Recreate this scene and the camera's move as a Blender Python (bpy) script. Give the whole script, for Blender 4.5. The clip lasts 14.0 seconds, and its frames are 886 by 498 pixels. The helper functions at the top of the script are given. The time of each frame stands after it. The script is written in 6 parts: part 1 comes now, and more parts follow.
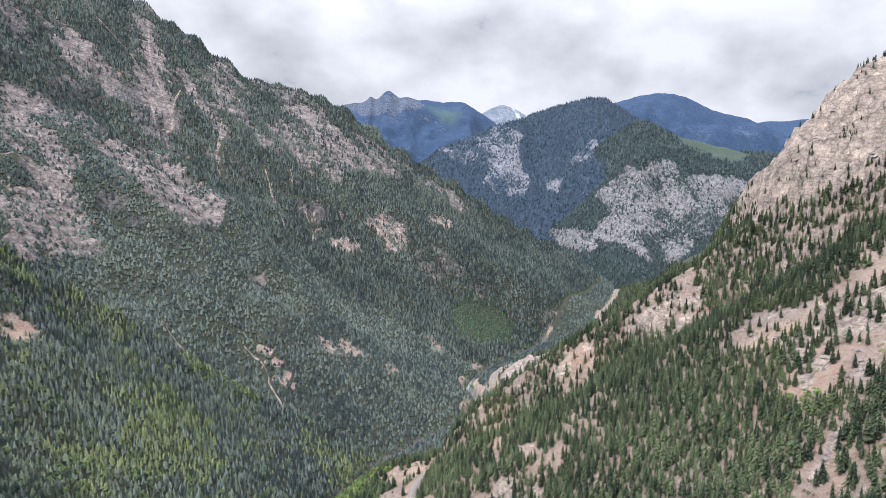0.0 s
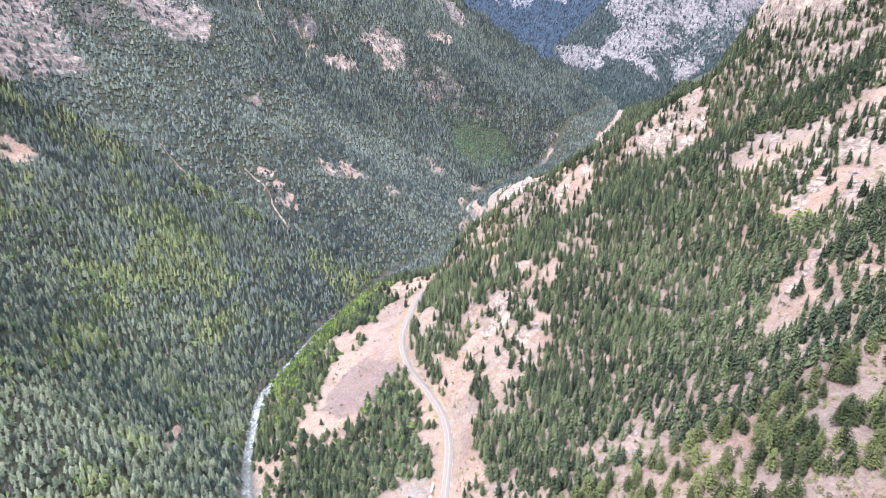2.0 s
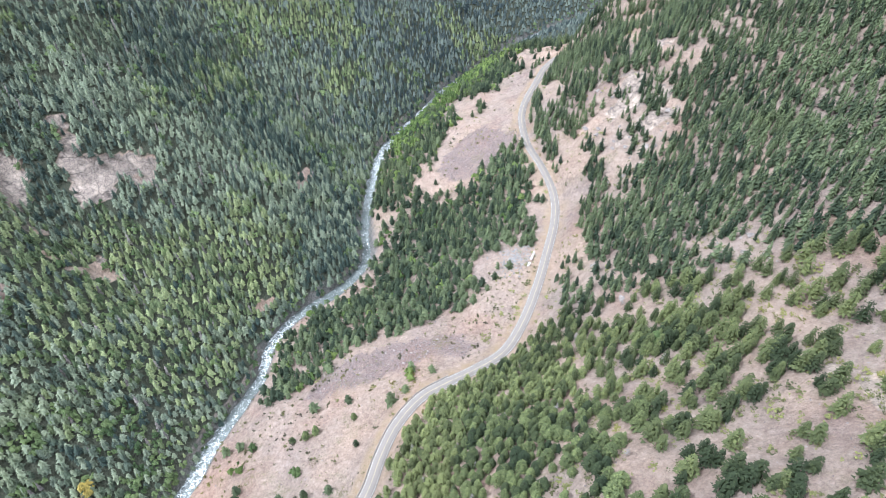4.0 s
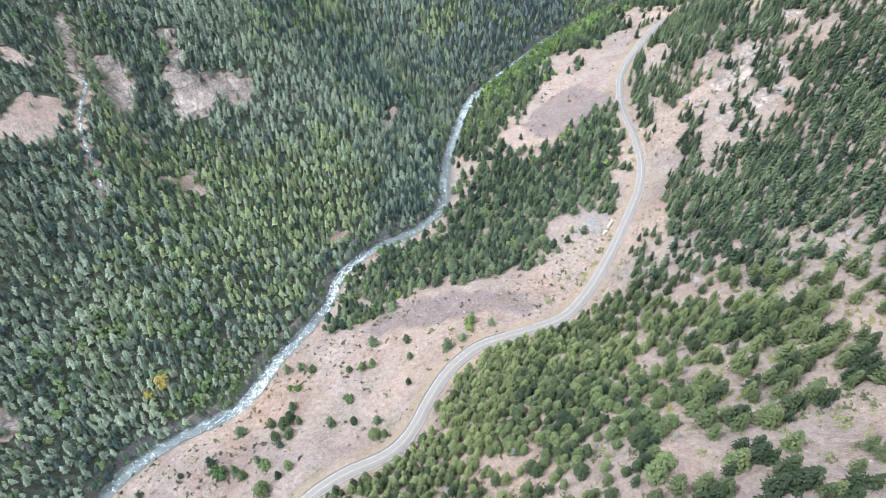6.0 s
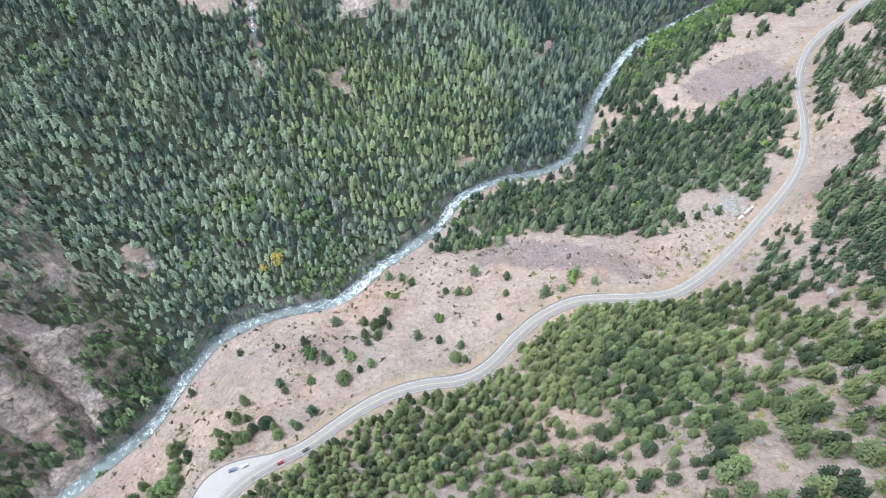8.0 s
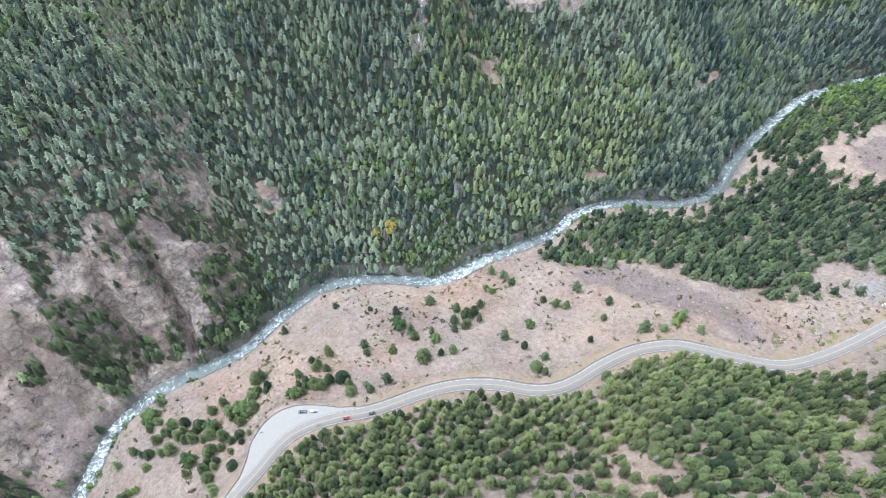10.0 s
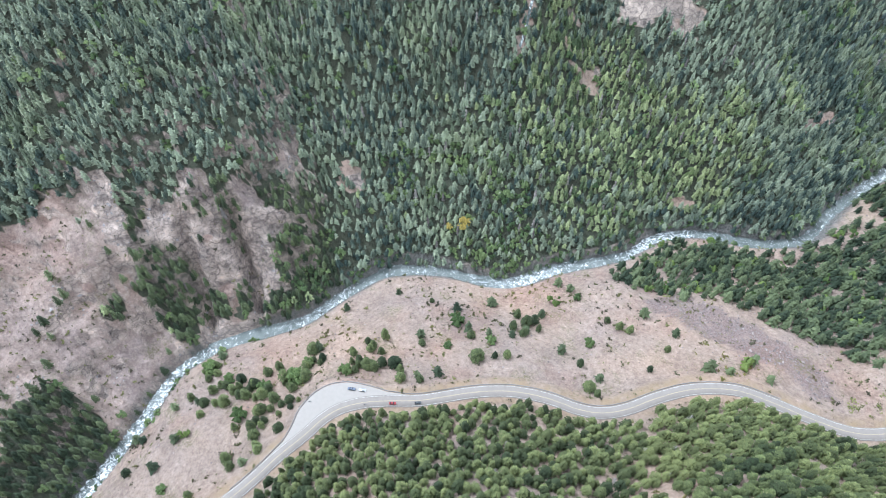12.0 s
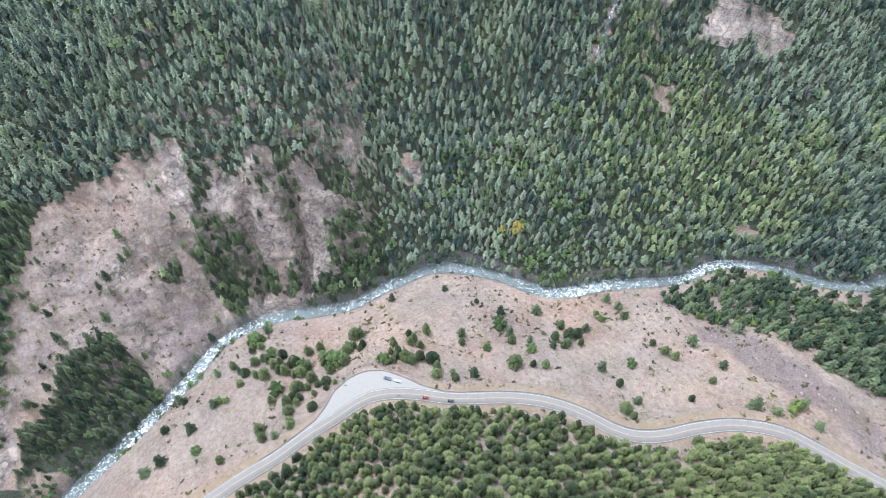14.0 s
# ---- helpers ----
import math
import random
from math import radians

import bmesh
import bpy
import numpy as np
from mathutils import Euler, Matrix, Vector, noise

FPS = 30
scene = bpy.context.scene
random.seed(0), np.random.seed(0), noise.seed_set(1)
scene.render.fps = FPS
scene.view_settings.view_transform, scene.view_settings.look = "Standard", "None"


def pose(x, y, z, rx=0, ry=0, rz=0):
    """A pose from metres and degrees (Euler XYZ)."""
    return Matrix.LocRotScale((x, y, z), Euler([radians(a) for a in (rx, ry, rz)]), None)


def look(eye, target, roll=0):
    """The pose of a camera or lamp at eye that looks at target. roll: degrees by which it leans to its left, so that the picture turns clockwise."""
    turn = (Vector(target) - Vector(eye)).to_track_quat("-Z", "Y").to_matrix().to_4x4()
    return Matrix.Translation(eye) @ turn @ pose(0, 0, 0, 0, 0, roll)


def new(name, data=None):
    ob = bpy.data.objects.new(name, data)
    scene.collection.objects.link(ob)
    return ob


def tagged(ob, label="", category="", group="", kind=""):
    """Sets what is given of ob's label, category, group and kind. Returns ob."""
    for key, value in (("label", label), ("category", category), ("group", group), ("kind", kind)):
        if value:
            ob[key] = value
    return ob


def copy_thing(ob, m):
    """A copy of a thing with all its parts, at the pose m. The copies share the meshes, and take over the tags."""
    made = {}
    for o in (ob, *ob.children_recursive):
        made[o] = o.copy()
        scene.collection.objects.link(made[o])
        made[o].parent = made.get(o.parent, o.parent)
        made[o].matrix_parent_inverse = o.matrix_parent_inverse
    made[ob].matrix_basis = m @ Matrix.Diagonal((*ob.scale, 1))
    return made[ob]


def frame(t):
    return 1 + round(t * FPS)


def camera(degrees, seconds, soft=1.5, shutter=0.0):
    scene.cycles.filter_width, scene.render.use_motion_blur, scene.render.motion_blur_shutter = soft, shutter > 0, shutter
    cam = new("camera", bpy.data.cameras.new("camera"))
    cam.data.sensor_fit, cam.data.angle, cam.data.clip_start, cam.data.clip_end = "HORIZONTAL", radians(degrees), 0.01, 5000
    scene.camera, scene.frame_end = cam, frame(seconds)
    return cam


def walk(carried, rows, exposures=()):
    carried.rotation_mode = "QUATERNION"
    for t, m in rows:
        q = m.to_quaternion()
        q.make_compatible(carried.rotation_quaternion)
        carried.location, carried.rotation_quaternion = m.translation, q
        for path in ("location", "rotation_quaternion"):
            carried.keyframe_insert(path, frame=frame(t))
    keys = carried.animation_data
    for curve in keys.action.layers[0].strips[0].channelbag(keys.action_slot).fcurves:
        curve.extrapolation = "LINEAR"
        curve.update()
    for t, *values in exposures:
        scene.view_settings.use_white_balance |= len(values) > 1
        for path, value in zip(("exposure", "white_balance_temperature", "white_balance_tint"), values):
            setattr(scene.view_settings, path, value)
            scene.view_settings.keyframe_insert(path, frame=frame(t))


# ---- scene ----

# ---------------------------------------------------------------- camera and its turn
CAMERA_Z = 450.0
cam = camera(71.5, 14.0, soft=0.75)
# seconds, yaw, pitch, roll in degrees
TURN = [
    (0.0, 0.07, -6.16, -0.19),
    (0.5, 0.07, -6.16, -0.19),
    (1.0, 0.09, -8.63, -0.26),
    (1.5, 0.10, -15.51, -0.25),
    (2.0, 0.12, -22.61, -0.26),
    (2.5, 0.20, -29.70, -0.23),
    (3.0, 4.22, -36.78, -0.17),
    (5.5, 20.13, -46.64, 0.01),
    (6.0, 22.78, -48.18, 0.07),
    (6.5, 26.44, -49.69, 0.07),
    (7.0, 30.97, -51.25, 0.08),
    (7.5, 35.52, -52.78, 0.10),
    (8.0, 39.55, -54.33, 0.18),
    (8.5, 43.41, -54.71, 0.15),
    (9.0, 47.21, -54.74, 0.24),
    (11.5, 67.57, -54.94, -0.04),
    (12.0, 68.16, -54.96, -0.08),
    (12.5, 69.60, -54.98, -0.12),
    (13.0, 71.34, -55.00, -0.15),
    (13.5, 73.42, -55.01, -0.19),
    (14.0, 76.32, -55.02, -0.24),
]
walk(cam, [(t, pose(0, 0, CAMERA_Z, 0, 0, y) @ pose(0, 0, 0, 90 + p, 0, 0) @ pose(0, 0, 0, 0, 0, r)) for t, y, p, r in TURN],
     exposures=[(0.0, 0.00, 5880, 14), (0.8, 0.08, 5880, 14), (1.5, 0.93, 5800, 21), (2.0, 0.68, 5830, 21), (2.5, 0.62, 5720, 22), (3.0, 0.50, 5600, 18), (5.5, 0.40, 5460, 9),
                (6.5, 0.40, 5400, 8), (8.5, 0.31, 5360, 7), (14.0, 0.25, 5360, 9)])

# ---------------------------------------------------------------- sky and sun
SUN_DIR = Vector((-0.46, -0.26, 0.85)).normalized()      # towards the sun
world = bpy.data.worlds.new("sky")
scene.world = world
world.use_nodes = True
wn, wl = world.node_tree.nodes, world.node_tree.links
wn.clear()
w_out = wn.new("ShaderNodeOutputWorld")
w_bg = wn.new("ShaderNodeBackground")
w_sky = wn.new("ShaderNodeTexSky")
w_sky.sky_type = 'NISHITA'
w_sky.sun_disc = False
w_sky.sun_elevation = math.asin(SUN_DIR.z)
w_sky.sun_rotation = math.atan2(SUN_DIR.x, SUN_DIR.y)
w_tc = wn.new("ShaderNodeTexCoord")
# flat cloud deck: the direction divided by its height
w_sep = wn.new("ShaderNodeSeparateXYZ")
w_add = wn.new("ShaderNodeMath"); w_add.operation = 'ADD'; w_add.inputs[1].default_value = 0.75
w_max = wn.new("ShaderNodeMath"); w_max.operation = 'MAXIMUM'; w_max.inputs[1].default_value = 0.05
w_div = wn.new("ShaderNodeVectorMath"); w_div.operation = 'DIVIDE'
w_com = wn.new("ShaderNodeCombineXYZ")
wl.new(w_tc.outputs["Generated"], w_sep.inputs[0])
wl.new(w_sep.outputs[2], w_add.inputs[0])
wl.new(w_add.outputs[0], w_max.inputs[0])
for i in range(3):
    wl.new(w_max.outputs[0], w_com.inputs[i])
wl.new(w_tc.outputs["Generated"], w_div.inputs[0])
wl.new(w_com.outputs[0], w_div.inputs[1])
w_n1 = wn.new("ShaderNodeTexNoise"); w_n1.inputs["Scale"].default_value = 4.2; w_n1.inputs["Detail"].default_value = 9; w_n1.inputs["Roughness"].default_value = 0.52
w_n2 = wn.new("ShaderNodeTexNoise"); w_n2.inputs["Scale"].default_value = 11.0; w_n2.inputs["Detail"].default_value = 7
wl.new(w_div.outputs[0], w_n1.inputs["Vector"])
wl.new(w_div.outputs[0], w_n2.inputs["Vector"])
w_mixn = wn.new("ShaderNodeMath"); w_mixn.operation = 'MULTIPLY_ADD'; w_mixn.inputs[1].default_value = 0.35
wl.new(w_n2.outputs["Fac"], w_mixn.inputs[0])
wl.new(w_n1.outputs["Fac"], w_mixn.inputs[2])
w_ramp = wn.new("ShaderNodeValToRGB")
w_ramp.color_ramp.elements[0].position, w_ramp.color_ramp.elements[0].color = 0.46, (6.7, 6.72, 6.78, 1)
w_ramp.color_ramp.elements[1].position, w_ramp.color_ramp.elements[1].color = 0.80, (11.8, 11.7, 11.5, 1)
wl.new(w_mixn.outputs[0], w_ramp.inputs[0])
w_cov = wn.new("ShaderNodeMapRange")
w_cov.inputs["From Min"].default_value, w_cov.inputs["From Max"].default_value = 0.42, 0.52
wl.new(w_mixn.outputs[0], w_cov.inputs["Value"])
w_mix = wn.new("ShaderNodeMix"); w_mix.data_type = 'RGBA'
wl.new(w_cov.outputs["Result"], w_mix.inputs[0])
wl.new(w_sky.outputs[0], w_mix.inputs[6])
wl.new(w_ramp.outputs[0], w_mix.inputs[7])
# an overcast sky is brightest overhead
w_zen = wn.new("ShaderNodeMapRange")
w_zen.inputs["From Min"].default_value, w_zen.inputs["From Max"].default_value = 0.22, 0.75
w_zen.inputs["To Min"].default_value, w_zen.inputs["To Max"].default_value = 1.0, 2.8
wl.new(w_sep.outputs[2], w_zen.inputs["Value"])
w_lum = wn.new("ShaderNodeVectorMath"); w_lum.operation = 'SCALE'
wl.new(w_mix.outputs[2], w_lum.inputs[0])
wl.new(w_zen.outputs["Result"], w_lum.inputs["Scale"])
wl.new(w_lum.outputs[0], w_bg.inputs["Color"])
w_bg.inputs["Strength"].default_value = 0.08
wl.new(w_bg.outputs[0], w_out.inputs["Surface"])

sun_data = bpy.data.lights.new("sun", 'SUN')
sun_data.energy, sun_data.angle, sun_data.color = 3.7, radians(8), (1.0, 0.98, 0.95)
sun = new("sun", sun_data)
sun.matrix_world = look((0, 0, 900), Vector((0, 0, 900)) - SUN_DIR)

# ---------------------------------------------------------------- plan of the land (metres; z = 0 at the river)
RIVER = [(-60, -420), (-120, -290), (-194, -191), (-231, -149), (-257, -124), (-268, -100), (-272, -74), (-269, -36), (-269, -10),
         (-280, 20), (-288, 58), (-282, 84), (-268, 112), (-246, 140), (-237, 165), (-236, 200), (-229, 240), (-226, 268), (-232, 300),
         (-222, 338), (-199, 370), (-183, 406), (-183, 432), (-196, 466), (-210, 524), (-219, 580), (-218, 632), (-190, 740),
         (-170, 800), (-90, 960), (20, 1110), (66, 1210), (54, 1325), (130, 1480), (330, 1760), (520, 2100), (590, 2350), (560, 2700)]
ROAD = [(-30, -330), (-90, -185), (-124, -106), (-135, -76), (-145, -54), (-152, -35), (-158, -21), (-160.5, -9), (-159, 6), (-154, 22), (-146, 43), (-139.5, 72),
        (-134, 90), (-127, 105), (-116, 121), (-102, 136), (-94, 149), (-90, 166), (-89, 190), (-85, 215), (-74, 240), (-58, 257), (-41, 272), (-21, 294), (-10, 326), (-3, 368),
        (1, 410), (4, 460), (-1, 500), (-17, 543), (-40, 590), (-52, 652), (-44, 720), (-31, 780), (10, 850), (80, 960),
        (127, 1090), (118, 1135), (98, 1170), (120, 1260), (225, 1370), (345, 1500), (425, 1640), (452, 1774), (521, 1923), (598, 2120), (660, 2362), (640, 2700)]
ROAD_Z = 60.0
# paved lay-by on the river side of the road: y along the valley, width
LAYBY = ((-58, -46, -37, -28, -18, -10, 0, 10, 22, 36), (0, 1.5, 6, 11, 14, 14.5, 12, 7, 2, 0))
# crest of the western mountain: x, y, z
CREST_W = [(-1900, -1600, 900), (-2000, 0, 1120), (-1900, 900, 1250), (-1560, 1950, 1340), (-1037, 2164, 1066), (-876, 2180, 949),
           (-676, 2198, 810), (-517, 2189, 778), (-359, 2170, 708), (-165, 2194, 573), (116, 2217, 384), (360, 2221, 241),
           (599, 2300, 95), (660, 2440, 66), (700, 2700, 60), (1100, 3300, 60)]
# crest of the eastern spur: x, y, z
SPUR_E = [(-40, 800, 64), (60, 828, 150), (168, 833, 228), (343, 832, 338), (421, 840, 398), (462, 841, 498), (505, 840, 552), (550, 835, 602),
          (580, 828, 620), (760, 820, 760), (1100, 800, 980)]


def spline(points, step):
    """A smooth line through the points, resampled about every step metres."""
    p = np.array(points, float)
    p = np.vstack([2 * p[0] - p[1], p, 2 * p[-1] - p[-2]])
    rows = []
    for i in range(1, len(p) - 2):
        n = max(2, int(np.linalg.norm(p[i + 1] - p[i]) / step))
        t = np.linspace(0, 1, n, endpoint=False)[:, None]
        a, b, c, d = p[i - 1], p[i], p[i + 1], p[i + 2]
        rows.append(0.5 * (2 * b + (c - a) * t + (2 * a - 5 * b + 4 * c - d) * t * t + (3 * b - a - 3 * c + d) * t ** 3))
    return np.vstack(rows + [p[-2:-1]])


def near_line(x, y, line):
    """Signed distance to a line (positive on its left, going along it), and the place along it (segment index as a fraction)."""
    best = np.full(x.shape, 1e18)
    sign, along = np.zeros(x.shape), np.zeros(x.shape)
    for i in range(len(line) - 1):
        ax, ay, bx, by = *line[i][:2], *line[i + 1][:2]
        dx, dy = bx - ax, by - ay
        t = np.clip(((x - ax) * dx + (y - ay) * dy) / (dx * dx + dy * dy), 0, 1)
        d2 = (x - ax - t * dx) ** 2 + (y - ay - t * dy) ** 2
        m = d2 < best
        best = np.where(m, d2, best)
        sign = np.where(m, np.sign(dx * (y - ay) - dy * (x - ax)), sign)
        along = np.where(m, i + t, along)
    return np.sqrt(best) * sign, along


def lattice(ix, iy, seed):
    h = (ix.astype(np.int64) * 374761393 + iy.astype(np.int64) * 668265263 + seed * 974711) & 0x7FFFFFFF
    h = ((h ^ (h >> 13)) * 1274126177) & 0x7FFFFFFF
    return ((h ^ (h >> 16)) & 0xFFFF) / 65535.0


def value_noise(x, y, seed=0):
    ix, iy = np.floor(x), np.floor(y)
    fx, fy = x - ix, y - iy
    fx, fy = fx * fx * (3 - 2 * fx), fy * fy * (3 - 2 * fy)
    a, b = lattice(ix, iy, seed), lattice(ix + 1, iy, seed)
    c, d = lattice(ix, iy + 1, seed), lattice(ix + 1, iy + 1, seed)
    return a + (b - a) * fx + (c - a) * fy + (a - b - c + d) * fx * fy


def fbm(x, y, size, octaves=4, seed=0):
    """Noise in about -1..1 whose largest lumps measure size metres."""
    total, amp, norm = 0, 1.0, 0
    for k in range(octaves):
        s = size / 2 ** k
        total = total + amp * (2 * value_noise(x / s + 17.3 * k, y / s - 9.1 * k, seed + k) - 1)
        norm += amp
        amp *= 0.5
    return total / norm * 1.4


def ridged(x, y, size, octaves=4, seed=0):
    total, amp, norm = 0, 1.0, 0
    for k in range(octaves):
        s = size / 2 ** k
        total = total + amp * (1 - np.abs(2 * value_noise(x / s + 5.7 * k, y / s + 3.3 * k, seed + k) - 1) * 2)
        norm += amp
        amp *= 0.5
    return total / norm


def step_up(a, b, v):
    t = np.clip((v - a) / (b - a), 0, 1)
    return t * t * (3 - 2 * t)


RIVER_LINE = spline(RIVER, 12)
ROAD_LINE = spline(ROAD, 8)
CREST_LINE = spline(CREST_W, 90)


def blob(x, y, cx, cy, rx, ry, turn=0.0):
    """1 in the middle of an oval patch, 0 outside it, with a ragged edge."""
    c, s = math.cos(radians(turn)), math.sin(radians(turn))
    u, v = ((x - cx) * c + (y - cy) * s) / rx, (-(x - cx) * s + (y - cy) * c) / ry
    q = np.sqrt(u * u + v * v) + 0.28 * fbm(x, y, 45, 3, 71)
    return np.clip(1.35 - q, 0, 1)


def contour(x, y):
    """A coordinate that runs along the western slope, so that noise in it draws ribs and gullies straight down."""
    return y + 0.55 * (x + 250) * step_up(650, 1500, y) + 22 * fbm(x, y, 300, 2, 19)


def terraced(z, tall, wobble, share):
    """Ledges: flat treads and steep risers about tall metres high."""
    q = (z + wobble) / tall
    f = q - np.floor(q)
    return z + share * ((np.floor(q) + step_up(0.5, 0.92, f)) * tall - wobble - z)


def land(x, y):
    """Height of the ground and what is needed to cover it: distances to river (west +) and road (east +), bare rock from 0 to 1."""
    x, y = np.asarray(x, float), np.asarray(y, float)
    dr, _ = near_line(x, y, RIVER_LINE)                  # left of the river as it is drawn northwards: west
    dd = -near_line(x, y, ROAD_LINE)[0]                  # east of the road
    dc, ac = near_line(x, y, CREST_W)
    top, share = 0, 0                                    # height of the crest, the nearer the more
    for px, py, pz in CREST_LINE:
        k = 1 / ((x - px) ** 2 + (y - py) ** 2 + 900.0) ** 2
        top, share = top + k * pz, share + k
    zc = top / share
    ds, a_s = near_line(x, y, SPUR_E)
    zs = np.interp(a_s, range(len(SPUR_E)), [p[2] for p in SPUR_E])
    rough = fbm(x, y, 160, 5, 3)
    fine = fbm(x, y, 38, 4, 9)
    s = contour(x, y)
    gully = 0.6 * ridged(s, (y - s) * 0.2 + x * 0.22, 170, 4, 21) + 0.4 * ridged(s, x * 0.3, 420, 3, 24)
    # west: from the river up to the crest
    w = np.maximum(dr, 0)
    inside = np.maximum(-dc, 0)                          # the valley lies right of the crest line
    u = w / (w + inside + 1e-6)
    west = zc * (u ** 0.96) + 3.0 * step_up(2, 9, w)
    calm = step_up(20, 500, w) * step_up(0, 260, inside)
    west = west + calm * (66 * gully - 12 + 24 * rough) + step_up(10, 80, w) * (4.5 * fine + 7 * rough)
    west = west + step_up(380, 600, w) * step_up(20, 120, inside) * (20 * ridged(s, x * 0.35, 62, 3, 27) + 9 * fbm(x, y, 40, 2, 29))
    west = west - 16 * step_up(10, 120, w) * step_up(700, 200, w) * np.exp(-((y - 262 - 0.42 * (w - 60)) / 26) ** 2)       # side creek's ravine
    cliff = step_up(-190, -120, y) * step_up(40, -5, y)
    west = west + cliff * (36 * step_up(4, 100, w) * step_up(420, 110, w)) * (1 + 0.35 * ridged(x, y, 60, 3, 33))
    cut = np.exp(-((y + 88 - 0.15 * w) / 4.5) ** 2) + np.exp(-((y + 47 - 0.1 * w) / 3.5) ** 2)
    west = west - cut * 22 * step_up(2, 26, w) * step_up(82, 56, w)
    ledge = ridged(x * 0.9 + y * 0.25, y, 46, 4, 36)
    west = west + step_up(-260, -190, y) * step_up(60, 10, y) * step_up(8, 30, w) * step_up(260, 140, w) * (8 * ledge + 7.5 * ridged(x, y, 18, 3, 38) - 3)
    bare = step_up(-290, -220, y) * step_up(45, 8, y) * step_up(10, 30, w) * step_up(190, 120, w + 25 * fine)
    west = terraced(west, 11.0, 10 * fbm(x, y, 46, 5, 39), 0.55 * bare)
    west = np.where(dc > 0, np.maximum(zc - 0.62 * dc + 10 * rough, -1), west)
    # east: from the road up
    e = np.maximum(dd, 0)
    plane = ROAD_Z + (0.665 - 0.30 * step_up(900, 1100, y)) * e + step_up(12, 160, e) * (12 * rough + 4.5 * fine) + step_up(250, 600, e) * 22 * gully
    tent = zs - np.where(ds < 0, 0.80, 0.75) * np.abs(ds) + step_up(0, 50, np.abs(ds)) * (9 * rough + 16 * ridged(x, y, 90, 4, 40) - 6) + 4 * fine
    crag = step_up(360, 430, zs - 0.5 * np.abs(ds))
    tent = tent + crag * step_up(6, 40, np.abs(ds)) * (26 * ridged(x * 1.5, y * 0.6, 80, 4, 44) + 13 * ridged(x * 1.3, y, 34, 3, 46) - 12)
    tent = terraced(tent, 24.0, 20 * fbm(x, y, 60, 5, 47), 0.38 * crag)
    tent = np.where(a_s <= 0.01, -50, tent)
    east = np.maximum(plane, tent) + 6 * np.exp(-((plane - tent) / 14) ** 2)
    knob = np.exp(-((x - 178) / 62) ** 2 - ((y - 1215) / 45) ** 2)
    east = east + knob * (10 + 16 * ridged(x, y, 40, 3, 48)) * step_up(10, 40, e)
    # between river and road
    b = np.maximum(-dr, 0)
    r = np.maximum(-dd, 0)
    v = b / (b + r + 1e-6)
    bench = 2.2 * step_up(3, 9, b) + (ROAD_Z - 2.2) * v ** 0.95 + step_up(8, 40, np.minimum(b, r)) * (5 * fine + 6 * rough)
    z = np.where(dr > 0, west, np.where(dd > 0, east, bench))
    bed = 1 - step_up(4.2, 8.5, np.abs(dr) + 2.0 * fine)
    z = z * (1 - bed) + (-1.2) * bed
    # past the spur the western slope comes down to the road itself
    toe = np.where(dc > 0, np.maximum(zc - 0.3 * dc, ROAD_Z), ROAD_Z + np.maximum(zc - ROAD_Z, 0) * (r / (r + inside + 1e-6)) ** 0.96)
    toe = toe + step_up(15, 80, r) * (9 * rough + 4 * fine)
    far = step_up(1650, 1850, y) * (dd < 0)
    z = z * (1 - far) + toe * far
    lay = np.interp(y, *LAYBY) * (np.abs(x) < 400)
    off = np.where(dd < 0, np.maximum(-dd - lay, 0), dd)
    flat = 1 - step_up(7.5, 15.0, off)
    z = z * (1 - flat) + (ROAD_Z - 0.25) * flat
    rock = np.where(dr > 0, 0, step_up(-6, 10, tent - plane) * (dd > 0) * step_up(392, 414, z + 16 * fine - np.maximum(x - 437, 0))) + 0.8 * step_up(0.35, 0.7, knob + 0.3 * fine)
    return z, dr, dd, rock, w, inside, cliff


# ---------------------------------------------------------------- materials
def material(name, rough=0.9):
    m = bpy.data.materials.new(name)
    m.use_nodes = True
    n, l = m.node_tree.nodes, m.node_tree.links
    b = n["Principled BSDF"]
    b.inputs["Roughness"].default_value = rough
    b.inputs["Specular IOR Level"].default_value = 0.25
    return m, n, l, b


def tex_noise(n, l, scale, detail=6, rough=0.55, vec=None, distort=0.0):
    t = n.new("ShaderNodeTexNoise")
    t.inputs["Scale"].default_value, t.inputs["Detail"].default_value = scale, detail
    t.inputs["Roughness"].default_value, t.inputs["Distortion"].default_value = rough, distort
    if vec:
        l.new(vec, t.inputs["Vector"])
    return t.outputs["Fac"]


def position(n):
    return n.new("ShaderNodeNewGeometry").outputs["Position"]


def scaled(n, l, vec, s):
    m = n.new("ShaderNodeMapping")
    m.inputs["Scale"].default_value = s
    l.new(vec, m.inputs["Vector"])
    return m.outputs[0]


def attribute(n, name):
    a = n.new("ShaderNodeAttribute")
    a.attribute_name = name
    return a.outputs["Fac"]


def ramp(n, l, fac, stops):
    r = n.new("ShaderNodeValToRGB")
    e = r.color_ramp.elements
    while len(e) < len(stops):
        e.new(0.5)
    for k, (p, c) in zip(e, stops):
        k.position, k.color = p, (*c, 1) if len(c) == 3 else c
    l.new(fac, r.inputs[0])
    return r.outputs[0]


